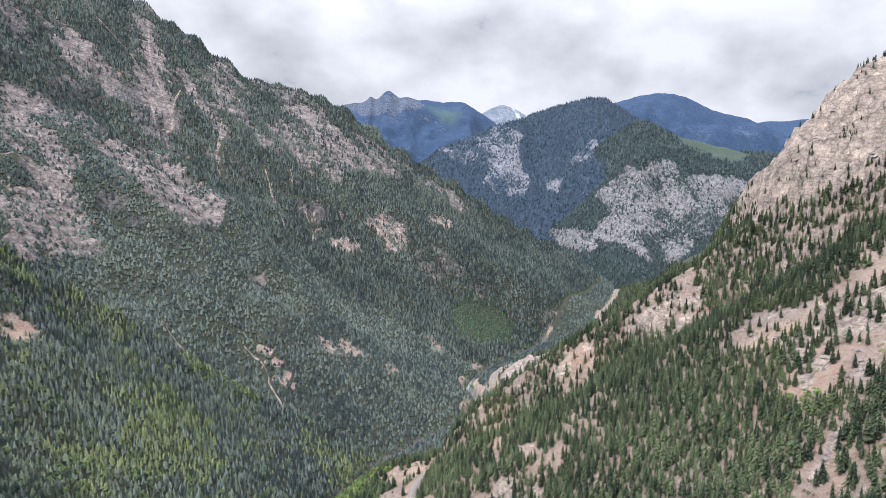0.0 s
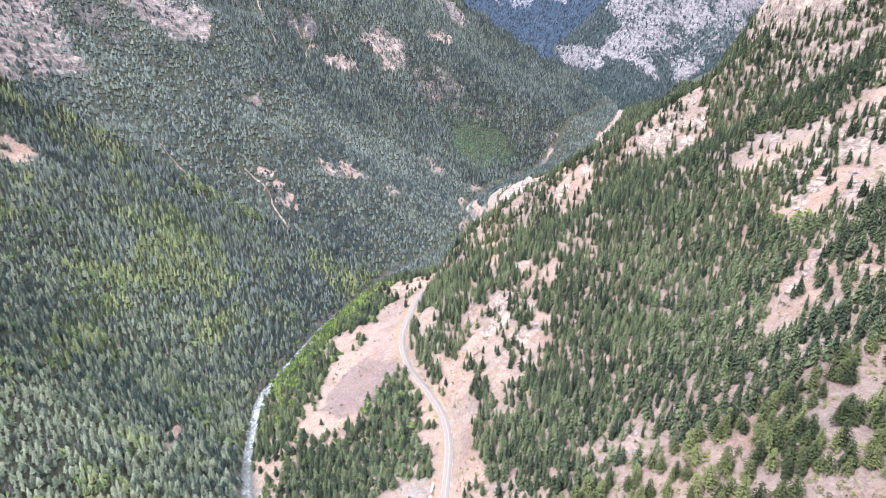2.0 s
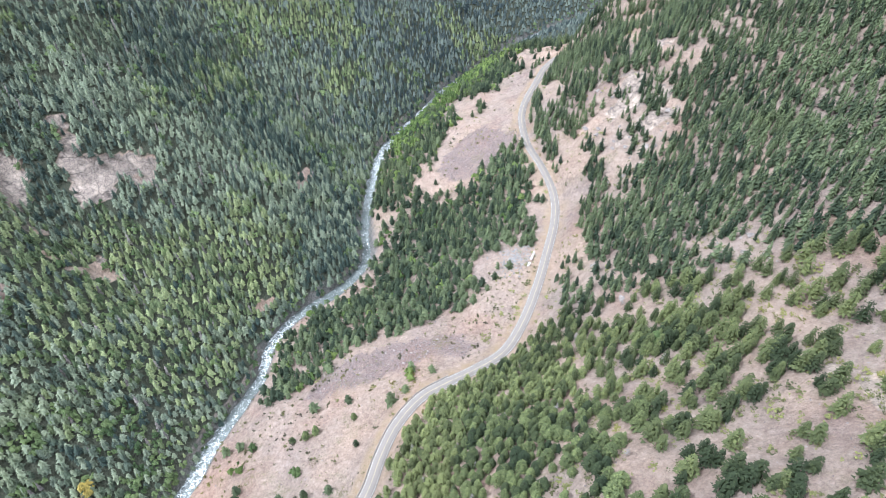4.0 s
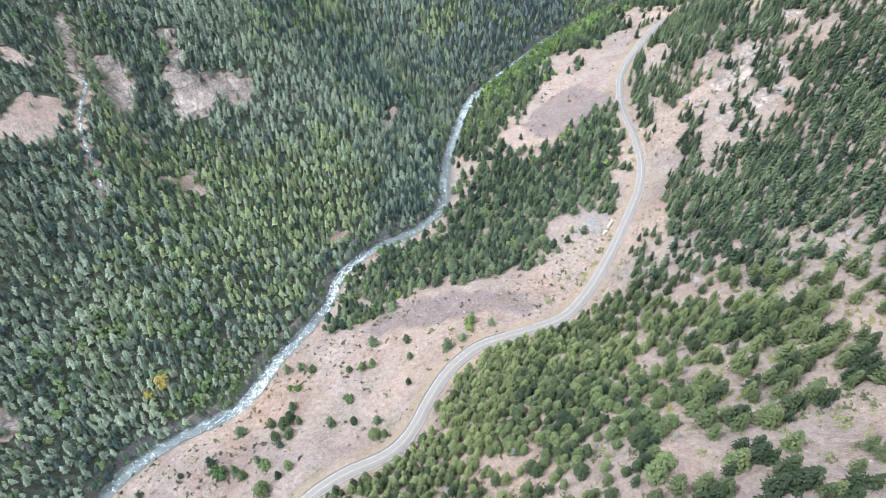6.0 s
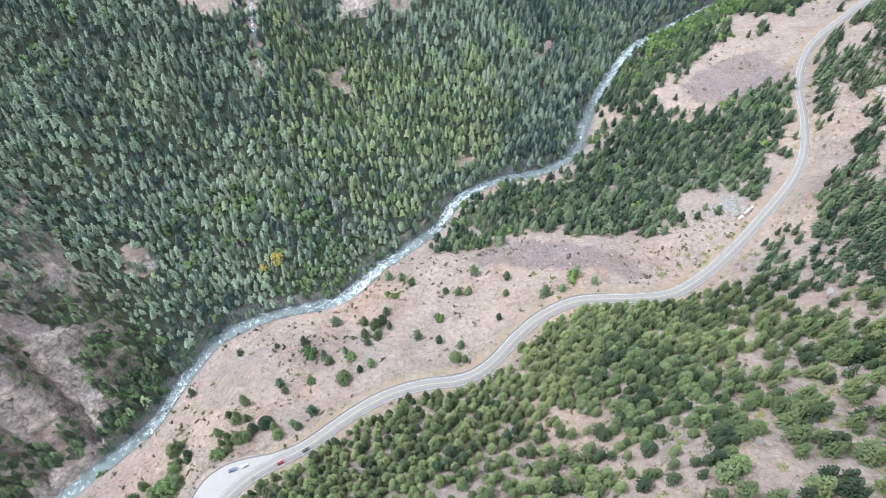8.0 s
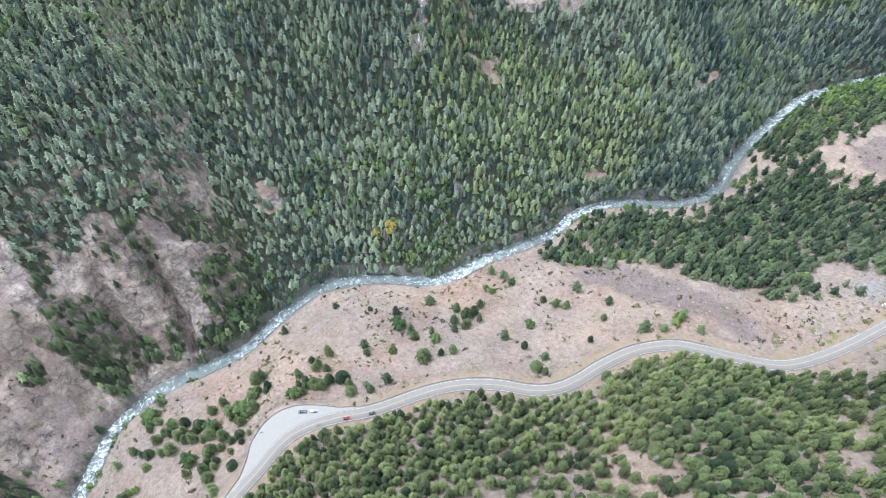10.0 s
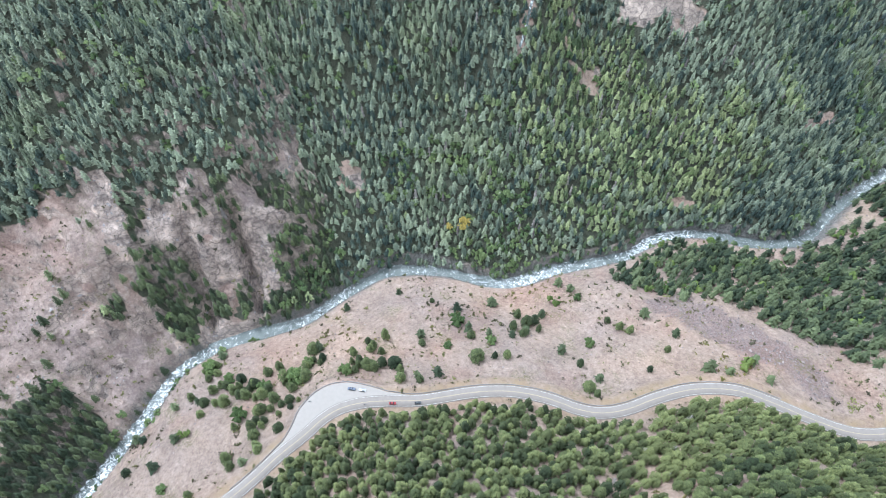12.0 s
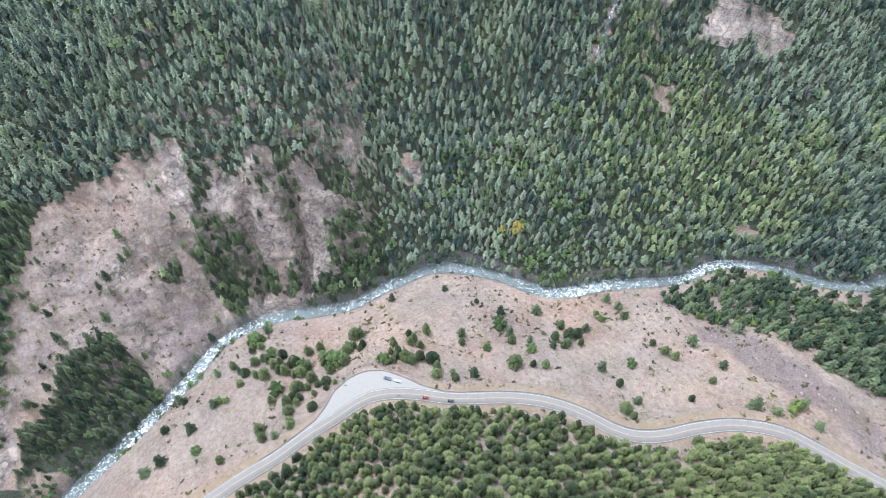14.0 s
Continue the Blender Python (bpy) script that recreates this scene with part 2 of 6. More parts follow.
def mix(n, l, fac, a, b, blend='MIX'):
    m = n.new("ShaderNodeMix")
    m.data_type, m.blend_type = 'RGBA', blend
    for sock, v in ((m.inputs[0], fac), (m.inputs[6], a), (m.inputs[7], b)):
        if isinstance(v, (int, float)):
            sock.default_value = v
        elif isinstance(v, tuple):
            sock.default_value = (*v, 1)
        else:
            l.new(v, sock)
    return m.outputs[2]


def calc(n, l, op, a, b=0.0, c=0.0):
    m = n.new("ShaderNodeMath")
    m.operation = op
    for sock, v in zip(m.inputs, (a, b, c)):
        if isinstance(v, (int, float)):
            sock.default_value = v
        else:
            l.new(v, sock)
    return m.outputs[0]


def bump(n, l, b, height, strength, distance):
    k = n.new("ShaderNodeBump")
    k.inputs["Strength"].default_value, k.inputs["Distance"].default_value = strength, distance
    l.new(height, k.inputs["Height"])
    l.new(k.outputs[0], b.inputs["Normal"])


def plain(name, colour, rough=0.8, metal=0.0, vary=0.15, scale=2.0):
    m, n, l, b = material(name, rough)
    f = tex_noise(n, l, scale, 5, 0.6, position(n))
    dark = tuple(c * (1 - vary) for c in colour)
    light = tuple(min(1, c * (1 + vary)) for c in colour)
    l.new(ramp(n, l, f, [(0.3, dark), (0.7, light)]), b.inputs["Base Color"])
    b.inputs["Metallic"].default_value = metal
    return m


def ground_material():
    m, n, l, b = material("earth_and_rock", 0.95)
    p = position(n)
    big = tex_noise(n, l, 0.012, 6, 0.6, p)
    mid = tex_noise(n, l, 0.11, 7, 0.62, p)
    small = tex_noise(n, l, 0.75, 6, 0.65, p)
    grit = tex_noise(n, l, 3.2, 4, 0.7, p)
    talus = ramp(n, l, tex_noise(n, l, 0.30, 9, 0.72, p), [(0.26, (0.245, 0.184, 0.152)), (0.5, (0.372, 0.296, 0.245)), (0.72, (0.485, 0.394, 0.330))])
    tone = ramp(n, l, big, [(0.35, (0.88, 0.89, 0.94)), (0.5, (1.0, 0.98, 0.97)), (0.65, (1.14, 1.06, 1.0))])
    soil = mix(n, l, 1.0, talus, tone, 'MULTIPLY')
    soil = mix(n, l, 0.4, soil, ramp(n, l, small, [(0.30, (0.50, 0.49, 0.48)), (0.5, (1.0, 1.0, 1.0)), (0.72, (1.28, 1.25, 1.22))]), 'MULTIPLY')
    wide = tex_noise(n, l, 0.035, 11, 0.75, scaled(n, l, p, (1.0, 1.0, 0.45)))
    soil = mix(n, l, 0.55, soil, ramp(n, l, wide, [(0.34, (0.58, 0.57, 0.58)), (0.5, (1.0, 1.0, 1.0)), (0.66, (1.25, 1.23, 1.2))]), 'MULTIPLY')
    # stones lying in the scree
    v = n.new("ShaderNodeTexVoronoi")
    v.inputs["Scale"].default_value = 0.42
    l.new(p, v.inputs["Vector"])
    stones = ramp(n, l, v.outputs["Distance"], [(0.10, (1.25, 1.2, 1.16)), (0.24, (0.95, 0.95, 0.95)), (0.6, (0.9, 0.9, 0.9))])
    soil = mix(n, l, 0.6, soil, stones, 'MULTIPLY')
    grey = attribute(n, "grey")
    soil = mix(n, l, grey, soil, mix(n, l, 1.0, soil, (1.0, 1.0, 1.05), 'MULTIPLY'))
    # dark reddish rubble fields
    scree = calc(n, l, 'MULTIPLY', attribute(n, "scree"), ramp(n, l, mid, [(0.3, (0.5, 0.5, 0.5)), (0.6, (1, 1, 1))]))
    rub = ramp(n, l, tex_noise(n, l, 1.1, 6, 0.8, p), [(0.36, (0.110, 0.080, 0.077)), (0.5, (0.215, 0.162, 0.152)), (0.66, (0.37, 0.30, 0.28))])
    soil = mix(n, l, scree, soil, rub)
    # dry grass and low scrub in patches
    tuft = calc(n, l, 'MULTIPLY', ramp(n, l, tex_noise(n, l, 0.045, 6, 0.7, p), [(0.53, (0, 0, 0)), (0.66, (1, 1, 1))]),
                ramp(n, l, tex_noise(n, l, 0.55, 5, 0.7, p), [(0.45, (0, 0, 0)), (0.62, (1, 1, 1))]))
    red = ramp(n, l, tex_noise(n, l, 0.02, 5, 0.6, p), [(0.5, (0, 0, 0)), (0.64, (0.55, 0.55, 0.55))])
    soil = mix(n, l, red, soil, mix(n, l, 1.0, soil, (0.86, 0.74, 0.72), 'MULTIPLY'))
    soil = mix(n, l, calc(n, l, 'MULTIPLY', tuft, 0.8), soil, (0.135, 0.140, 0.055))
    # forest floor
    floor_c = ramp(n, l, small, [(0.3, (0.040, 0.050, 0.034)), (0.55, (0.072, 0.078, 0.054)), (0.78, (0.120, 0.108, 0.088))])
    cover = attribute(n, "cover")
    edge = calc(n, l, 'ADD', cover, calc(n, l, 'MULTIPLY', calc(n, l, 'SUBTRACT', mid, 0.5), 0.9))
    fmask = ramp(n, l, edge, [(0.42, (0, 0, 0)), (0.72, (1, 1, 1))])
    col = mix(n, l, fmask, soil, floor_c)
    # bare rock: bedded and streaked down the slope
    st = tex_noise(n, l, 0.07, 10, 0.74, scaled(n, l, p, (1.0, 1.0, 0.40)))
    bed = tex_noise(n, l, 0.20, 8, 0.75, scaled(n, l, p, (0.5, 0.5, 1.7)))
    rock = ramp(n, l, st, [(0.32, (0.120, 0.112, 0.110)), (0.47, (0.205, 0.190, 0.180)), (0.60, (0.300, 0.275, 0.255)), (0.75, (0.40, 0.365, 0.330))])
    rock = mix(n, l, 0.7, rock, ramp(n, l, bed, [(0.36, (0.45, 0.44, 0.45)), (0.5, (1.0, 1.0, 1.0)), (0.66, (1.3, 1.26, 1.2))]), 'MULTIPLY')
    tilt = n.new("ShaderNodeMapping")
    tilt.inputs["Rotation"].default_value = (0.16, -0.20, 0.0)
    l.new(p, tilt.inputs["Vector"])
    strata = tex_noise(n, l, 0.040, 9, 0.72, scaled(n, l, tilt.outputs[0], (0.30, 0.30, 2.4)))
    rock = mix(n, l, calc(n, l, 'MULTIPLY_ADD', attribute(n, "grey"), 0.5, 0.25), rock, ramp(n, l, strata, [(0.36, (0.50, 0.49, 0.50)), (0.5, (1.0, 1.0, 1.0)), (0.64, (1.35, 1.3, 1.25))]), 'MULTIPLY')
    # joints: two nets of cracks, bent by noise
    warp = n.new("ShaderNodeTexNoise")
    warp.inputs["Scale"].default_value, warp.inputs["Detail"].default_value = 0.12, 6
    l.new(p, warp.inputs["Vector"])
    bent = n.new("ShaderNodeVectorMath")
    bent.operation = 'MULTIPLY_ADD'
    bent.inputs[1].default_value = (14, 14, 14)
    l.new(warp.outputs["Color"], bent.inputs[0])
    l.new(p, bent.inputs[2])
    for size, depth in ((0.05, 0.5), (0.15, 0.5)):
        crack = n.new("ShaderNodeTexVoronoi")
        crack.feature = 'DISTANCE_TO_EDGE'
        crack.inputs["Scale"].default_value = size
        l.new(scaled(n, l, bent.outputs[0], (1.0, 1.0, 0.7)), crack.inputs["Vector"])
        rock = mix(n, l, depth, rock, ramp(n, l, crack.outputs["Distance"], [(0.0, (0.16, 0.16, 0.18)), (0.06, (0.95, 0.95, 0.95)), (0.3, (1.12, 1.1, 1.08))]), 'MULTIPLY')
    rock = mix(n, l, attribute(n, "tan"), mix(n, l, 1.0, rock, (0.80, 0.79, 0.81), 'MULTIPLY'), mix(n, l, 1.0, rock, (1.95, 1.74, 1.54), 'MULTIPLY'))
    rock = mix(n, l, grey, rock, mix(n, l, 1.0, rock, (0.98, 0.99, 1.04), 'MULTIPLY'))
    rmask = calc(n, l, 'ADD', attribute(n, "rock"), calc(n, l, 'MULTIPLY', calc(n, l, 'SUBTRACT', mid, 0.5), 0.7))
    col = mix(n, l, ramp(n, l, rmask, [(0.40, (0, 0, 0)), (0.62, (1, 1, 1))]), col, rock)
    # orange-yellow gravel verge of the road, wet stones at the water
    col = mix(n, l, calc(n, l, 'MULTIPLY', attribute(n, "verge"), ramp(n, l, mid, [(0.38, (0.25, 0.25, 0.25)), (0.6, (1, 1, 1))])), col, (0.335, 0.25, 0.155))
    col = mix(n, l, attribute(n, "bank"), col, ramp(n, l, small, [(0.3, (0.07, 0.075, 0.07)), (0.7, (0.24, 0.23, 0.215))]))
    l.new(col, b.inputs["Base Color"])
    h = calc(n, l, 'ADD', calc(n, l, 'MULTIPLY', small, 1.0), calc(n, l, 'ADD', calc(n, l, 'ADD', calc(n, l, 'MULTIPLY', st, 2.0), calc(n, l, 'MULTIPLY', bed, 1.2)), calc(n, l, 'MULTIPLY', grit, 0.35)))
    bump(n, l, b, h, 0.9, 2.2)
    return m


def foliage_material(name, dark, light, warm=(0.16, 0.17, 0.03), warmth=0.0, single=False, grain=0.5):
    m, n, l, b = material(name, 0.75)
    p = position(n)
    tint = n.new("ShaderNodeObjectInfo").outputs["Random"] if single else attribute(n, "tint")
    col = ramp(n, l, tint, [(0.05, dark), (0.8, light), (1.0, tuple(c * 1.25 for c in light))])
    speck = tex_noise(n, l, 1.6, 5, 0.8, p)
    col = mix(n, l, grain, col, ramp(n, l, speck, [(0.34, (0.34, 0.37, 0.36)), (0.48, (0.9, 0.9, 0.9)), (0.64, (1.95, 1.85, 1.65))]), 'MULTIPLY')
    blotch = tex_noise(n, l, 0.55, 3, 0.6, p)
    col = mix(n, l, grain, col, ramp(n, l, blotch, [(0.36, (0.55, 0.58, 0.6)), (0.5, (1, 1, 1)), (0.64, (1.5, 1.45, 1.3))]), 'MULTIPLY')
    stand = tex_noise(n, l, 0.011, 4, 0.6, p)
    col = mix(n, l, ramp(n, l, stand, [(0.52, (0, 0, 0)), (0.72, (warmth, warmth, warmth))]), col, warm)
    l.new(col, b.inputs["Base Color"])
    b.inputs["Specular IOR Level"].default_value = 0.2
    thin = n.new("ShaderNodeBsdfTranslucent")             # light through the needles
    l.new(col, thin.inputs["Color"])
    both = n.new("ShaderNodeMixShader")
    both.inputs[0].default_value = 0.18
    l.new(b.outputs[0], both.inputs[1])
    l.new(thin.outputs[0], both.inputs[2])
    l.new(both.outputs[0], n["Material Output"].inputs["Surface"])
    return m


MAT_GROUND = ground_material()
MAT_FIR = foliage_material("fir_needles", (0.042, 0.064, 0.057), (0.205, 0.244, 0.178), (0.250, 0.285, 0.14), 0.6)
# firs far up the slope: mild haze put into the needle colour as blue
MAT_HAZED_FIR = foliage_material("hazed_fir_needles", (0.044, 0.063, 0.068), (0.175, 0.212, 0.190), (0.20, 0.23, 0.165), 0.4, False, 0.4)
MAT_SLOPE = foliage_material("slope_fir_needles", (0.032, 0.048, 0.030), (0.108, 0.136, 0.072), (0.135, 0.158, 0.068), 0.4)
# firs in patches of sun: the sunlight is put into the needle colour
MAT_SUNLIT_FIR = foliage_material("sunlit_fir_needles", (0.070, 0.100, 0.052), (0.240, 0.285, 0.148), (0.30, 0.33, 0.15), 0.5)
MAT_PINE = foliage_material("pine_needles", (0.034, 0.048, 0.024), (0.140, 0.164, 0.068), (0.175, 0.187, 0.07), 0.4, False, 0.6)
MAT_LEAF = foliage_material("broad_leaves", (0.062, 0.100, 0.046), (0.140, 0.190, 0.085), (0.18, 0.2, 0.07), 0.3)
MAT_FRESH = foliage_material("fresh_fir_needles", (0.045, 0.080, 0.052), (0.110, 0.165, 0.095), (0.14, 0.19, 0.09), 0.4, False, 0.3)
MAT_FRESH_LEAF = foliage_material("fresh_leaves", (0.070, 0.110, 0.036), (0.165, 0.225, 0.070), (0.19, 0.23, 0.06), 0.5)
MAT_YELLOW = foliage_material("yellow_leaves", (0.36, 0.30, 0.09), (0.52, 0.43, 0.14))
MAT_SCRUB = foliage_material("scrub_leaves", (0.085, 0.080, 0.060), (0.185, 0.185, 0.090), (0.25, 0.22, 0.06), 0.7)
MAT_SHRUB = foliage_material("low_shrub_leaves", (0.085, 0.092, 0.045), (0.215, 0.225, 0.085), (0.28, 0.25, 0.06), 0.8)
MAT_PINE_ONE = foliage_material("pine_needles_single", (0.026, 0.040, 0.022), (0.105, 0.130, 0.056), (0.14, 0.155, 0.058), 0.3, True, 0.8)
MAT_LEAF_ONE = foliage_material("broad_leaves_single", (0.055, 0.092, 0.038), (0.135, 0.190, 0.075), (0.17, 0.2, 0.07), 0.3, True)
MAT_DEAD = plain("bleached_dead_wood", (0.27, 0.25, 0.235), 0.9)
MAT_BARK = plain("rough_bark", (0.10, 0.075, 0.055), 0.95, vary=0.35)
# ---------------------------------------------------------------- the ground: one sheet, closely meshed round the valley
def graded(lo, stops, steps, hi, growth):
    """Grid lines: close between the stops, wider and wider outside them."""
    a = list(np.concatenate([np.arange(p, q - 0.5 * s, s) for p, q, s in zip(stops, stops[1:], steps)]))
    fine = steps[0]
    s = fine
    while a[-1] < hi:
        s = min(s * growth, 13.0 if a[-1] < 2350 else 300.0)
        a.append(a[-1] + s)
    s = fine
    while a[0] > lo:
        s = min(s * growth, 13.0 if a[0] > -1300 else 300.0)
        a.insert(0, a[0] - s)
    return np.array(a)


GX = graded(-4200, (-520, -405, -95, 600), (5.2, 3.4, 6.2), 3800, 1.07)
GY = graded(-3600, (-280, -225, 60, 860), (5.2, 3.4, 6.2), 4600, 1.07)
X, Y = np.meshgrid(GX, GY)
Z, DR, DD, ROCK, WEST, INSIDE, CLIFF = land(X, Y)
Z = np.where((DD > 0) & (DR < 0), np.minimum(Z, 900 + 40 * fbm(X, Y, 400, 3, 5)), Z)
# valley floor past the last bend, rising gently to the far mountains
VALLEY = 58 + 0.11 * np.maximum(Y - 2420, 0) + 9 * fbm(X, Y, 120, 3, 8)
FAR_FLOOR = step_up(2330, 2480, Y) * step_up(560, 640, X - 0.15 * (Y - 2400))
Z = np.where(Y > 2600, np.minimum(Z, 0.0), Z)
Z = Z * (1 - FAR_FLOOR) + np.minimum(VALLEY, np.maximum(Z, VALLEY)) * FAR_FLOOR

# outlines of bare ground in the plan
SCARS = [[(-373, -118), (-360, -112), (-341, -113), (-328, -117), (-316, -121), (-296, -119), (-276, -106), (-270, -110), (-261, -127), (-239, -149), (-218, -164),
          (-241, -171), (-260, -189), (-249, -217), (-232, -238), (-251, -254), (-281, -247), (-311, -236), (-346, -223), (-368, -193), (-371, -146)],
         [(-340, -108), (-356, -94), (-345, -78), (-362, -66), (-356, -49), (-337, -48), (-351, -30), (-348, -18), (-336, -8), (-329, -2), (-313, -21),
          (-312, -11), (-295, -21), (-289, -36), (-276, -48), (-271, -62), (-273, -99), (-323, -80), (-332, -98), (-330, -110)],
         [(-366, -1), (-391, 25), (-369, 21), (-356, 1)], [(-362, 53), (-362, 69), (-348, 67), (-352, 53)],
         [(-238, -262), (-235, -240), (-208, -253), (-193, -247), (-174, -258), (-169, -275)]]
# clumps of trees in and below them
CLUMPS = [[(-323, -112), (-325, -88), (-313, -84), (-304, -100), (-277, -100), (-278, -112), (-296, -117), (-309, -109)], [(-299, -150), (-310, -134), (-295, -135), (-293, -152)],
          [(-308, -79), (-304, -68), (-281, -69), (-291, -80)], [(-296, -62), (-306, -48), (-301, -45), (-279, -55), (-283, -65)], [(-343, -51), (-343, -35), (-326, -41), (-323, -53), (-335, -54)],
          [(-361, -112), (-354, -108), (-334, -111), (-342, -115)], [(-348, -67), (-342, -60), (-333, -62), (-334, -68)],
          [(-260, -192), (-250, -179), (-226, -167), (-217, -166), (-192, -194), (-178, -225), (-180, -247), (-204, -249), (-219, -228), (-247, -225)],
          [(-310, -23), (-326, -8), (-313, 6), (-277, -4), (-274, -38), (-293, -22)]]
WEST_NEAR = [[(-473, 228), (-469, 263), (-451, 271), (-439, 251), (-440, 234), (-451, 225), (-465, 221)], [(-484, 338), (-465, 354), (-446, 342), (-435, 311), (-443, 298)],
             [(-455, 386), (-439, 398), (-414, 375), (-384, 401), (-360, 409), (-347, 396), (-359, 377), (-386, 373), (-387, 347), (-397, 332), (-419, 352)],
             [(-522, 276), (-511, 287), (-487, 294), (-491, 281), (-511, 272)], [(-410, 287), (-412, 302), (-394, 287), (-372, 272), (-394, 276)], [(-380, 278), (-377, 305), (-357, 297), (-372, 280)],
             [(-255, 331), (-242, 343), (-240, 330), (-248, 323)], [(-279, 492), (-272, 509), (-255, 474), (-261, 460)], [(-370, 56), (-357, 71), (-347, 62), (-358, 46)]]
WEST_FAR = [[(-373, 1683), (-329, 1683), (-309, 1571), (-347, 1619)], [(-233, 1721), (-173, 1796), (-104, 1785), (-104, 1717), (-147, 1662), (-198, 1690)], [(-288, 1598), (-231, 1634), (-239, 1584), (-273, 1555)],
            [(-242, 1140), (-199, 1207), (-148, 1178), (-226, 1122)], [(-348, 1036), (-296, 1066), (-258, 995), (-301, 1007)], [(-595, 809), (-576, 837), (-546, 814), (-568, 770)],
            [(-55, 1443), (-8, 1441), (-1, 1397), (-28, 1408)], [(-394, 1194), (-360, 1263), (-360, 1243), (-380, 1183)],
            [(-150, 1171), (-91, 1188), (-94, 1160), (-142, 1151)], [(-44, 1904), (27, 1982), (17, 1913), (-34, 1855)], [(52, 1420), (95, 1460), (93, 1431), (58, 1386)]]
PINK_FACES = [[(-954, 1351), (-924, 1376), (-787, 1286), (-734, 1250), (-707, 1181), (-641, 1114), (-591, 1074), (-635, 1003), (-673, 1037), (-741, 1087), (-775, 1173), (-819, 1195), (-841, 1183)],
              [(-796, 1112), (-747, 1098), (-670, 1032), (-627, 1005), (-641, 954), (-680, 962), (-697, 963)],
              [(-741, 1366), (-771, 1532), (-700, 1526), (-658, 1489), (-566, 1426), (-485, 1374), (-460, 1326), (-508, 1213), (-538, 1208), (-590, 1227), (-647, 1244)]]
GREY_FACES = [[(-1000, 1635), (-1027, 1763), (-959, 1778), (-883, 1698), (-855, 1596), (-917, 1610)], [(-1017, 2089), (-939, 2093), (-841, 1906), (-750, 1761), (-729, 1634), (-831, 1745), (-927, 1901)],
              [(-692, 1880), (-659, 1911), (-552, 1561), (-599, 1647)],
              [(-547, 2047), (-471, 2137), (-348, 2084), (-230, 2130), (-123, 2144), (-157, 2022), (-253, 1915), (-304, 1799), (-372, 1816), (-429, 1780), (-490, 1858)],
              [(-587, 1885), (-519, 1882), (-479, 1801), (-537, 1778)], [(-824, 1937), (-780, 2157), (-655, 2115), (-554, 2017), (-628, 1907), (-713, 1820)],
              [(-970, 1413), (-935, 1475), (-837, 1373), (-905, 1385), (-946, 1375)], [(-125, 2108), (30, 2166), (113, 2159), (9, 2051), (-102, 2041)]]
EAST_OPEN = [[(243, 814), (288, 815), (331, 832), (335, 806), (333, 766), (290, 752), (268, 785)],
             [(296, 632), (332, 652), (360, 629), (391, 614), (460, 615), (520, 600), (500, 540), (420, 490), (365, 501), (333, 493), (315, 501), (313, 539), (317, 566), (304, 593)],
             [(47, 717), (68, 762), (70, 657), (55, 682)], [(82, 690), (103, 656), (107, 635), (82, 642)], [(152, 810), (173, 821), (203, 821), (184, 759), (164, 772)],
             [(264, 401), (288, 387), (277, 371)], [(272, 582), (285, 593), (273, 560), (265, 560)], [(21, 641), (46, 645), (79, 613), (82, 590)], [(237, 430), (259, 421), (279, 410), (251, 339), (235, 353), (229, 386)],
             [(12, 567), (29, 652), (106, 584), (114, 554), (83, 519), (70, 480), (47, 463), (41, 525)], [(-25, 626), (28, 534), (31, 433), (10, 388), (11, 514)]]
EAST_WOOD = [[(440, 929), (432, 863), (450, 800), (492, 756), (511, 726), (484, 680), (464, 725), (386, 656), (338, 652), (298, 637), (337, 775), (380, 860)],
             [(241, 789), (285, 654), (292, 579), (301, 518), (283, 454), (242, 438), (161, 532), (102, 579), (166, 638)],
             [(132, 610), (181, 595), (239, 560), (250, 477), (227, 423), (222, 385), (190, 394), (152, 381), (115, 388), (73, 387), (37, 388), (29, 434), (79, 464), (98, 517)],
             [(-58, 236), (-31, 277), (6, 294), (25, 269), (26, 198), (-48, 220)]]
# fields of dark rubble between river and road
SCREE = [[(-170, 237), (-160, 268), (-141, 287), (-111, 299), (-61, 311), (-45, 303), (-48, 286), (-76, 284), (-118, 261), (-147, 244)],
         [(-129, 536), (-132, 570), (-100, 631), (-52, 605), (-38, 564), (-83, 531)]]
BARE_NEAR = [(13, 524, 32, 18, 122), (28, 152, 14, 11, 122), (56, 215, 16, 9, 38), (110, 177, 26, 15, 65),              (120, 232, 20, 11, 77), (167, 215, 33, 26, 65), (-22, 640, 16, 60, 0), (0, 430, 9, 60, 0), (8, 345, 14, 36, -10)]
DENSE_EAST = [(-13, 194, 46, 40, 128), (-54, 137, 32, 24, 0),
              (-92, 39, 80, 30, 68), (-49, 182, 50, 20, 72), (-12, 236, 38, 16, 81), (-75, -40, 60, 40, 60)]
FOREST_BENCH = [(-120, 440, 48, 70, 10), (-70, 470, 40, 90, 0), (-60, 540, 40, 40, 0), (-180, 300, 34, 40, 0), (-110, 350, 60, 26, 40),
                (-45, 385, 22, 14, 40), (-155, 330, 60, 30, 45), (-95, 385, 40, 24, 40), (-200, 270, 14, 34, 0), (-178, 640, 34, 125, 4), (-185, 560, 28, 60, 0), (-130, 780, 50, 60, 0)]


def patches(rows, grow=1.0):
    total = np.zeros(X.shape)
    for cx, cy, a, b, turn in rows:
        a, b = a * grow, b * grow
        near = (np.abs(X - cx) < 1.8 * (a + b)) & (np.abs(Y - cy) < 1.8 * (a + b))
        total[near] = np.maximum(total[near], blob(X[near], Y[near], cx, cy, a, b, turn))
    return total


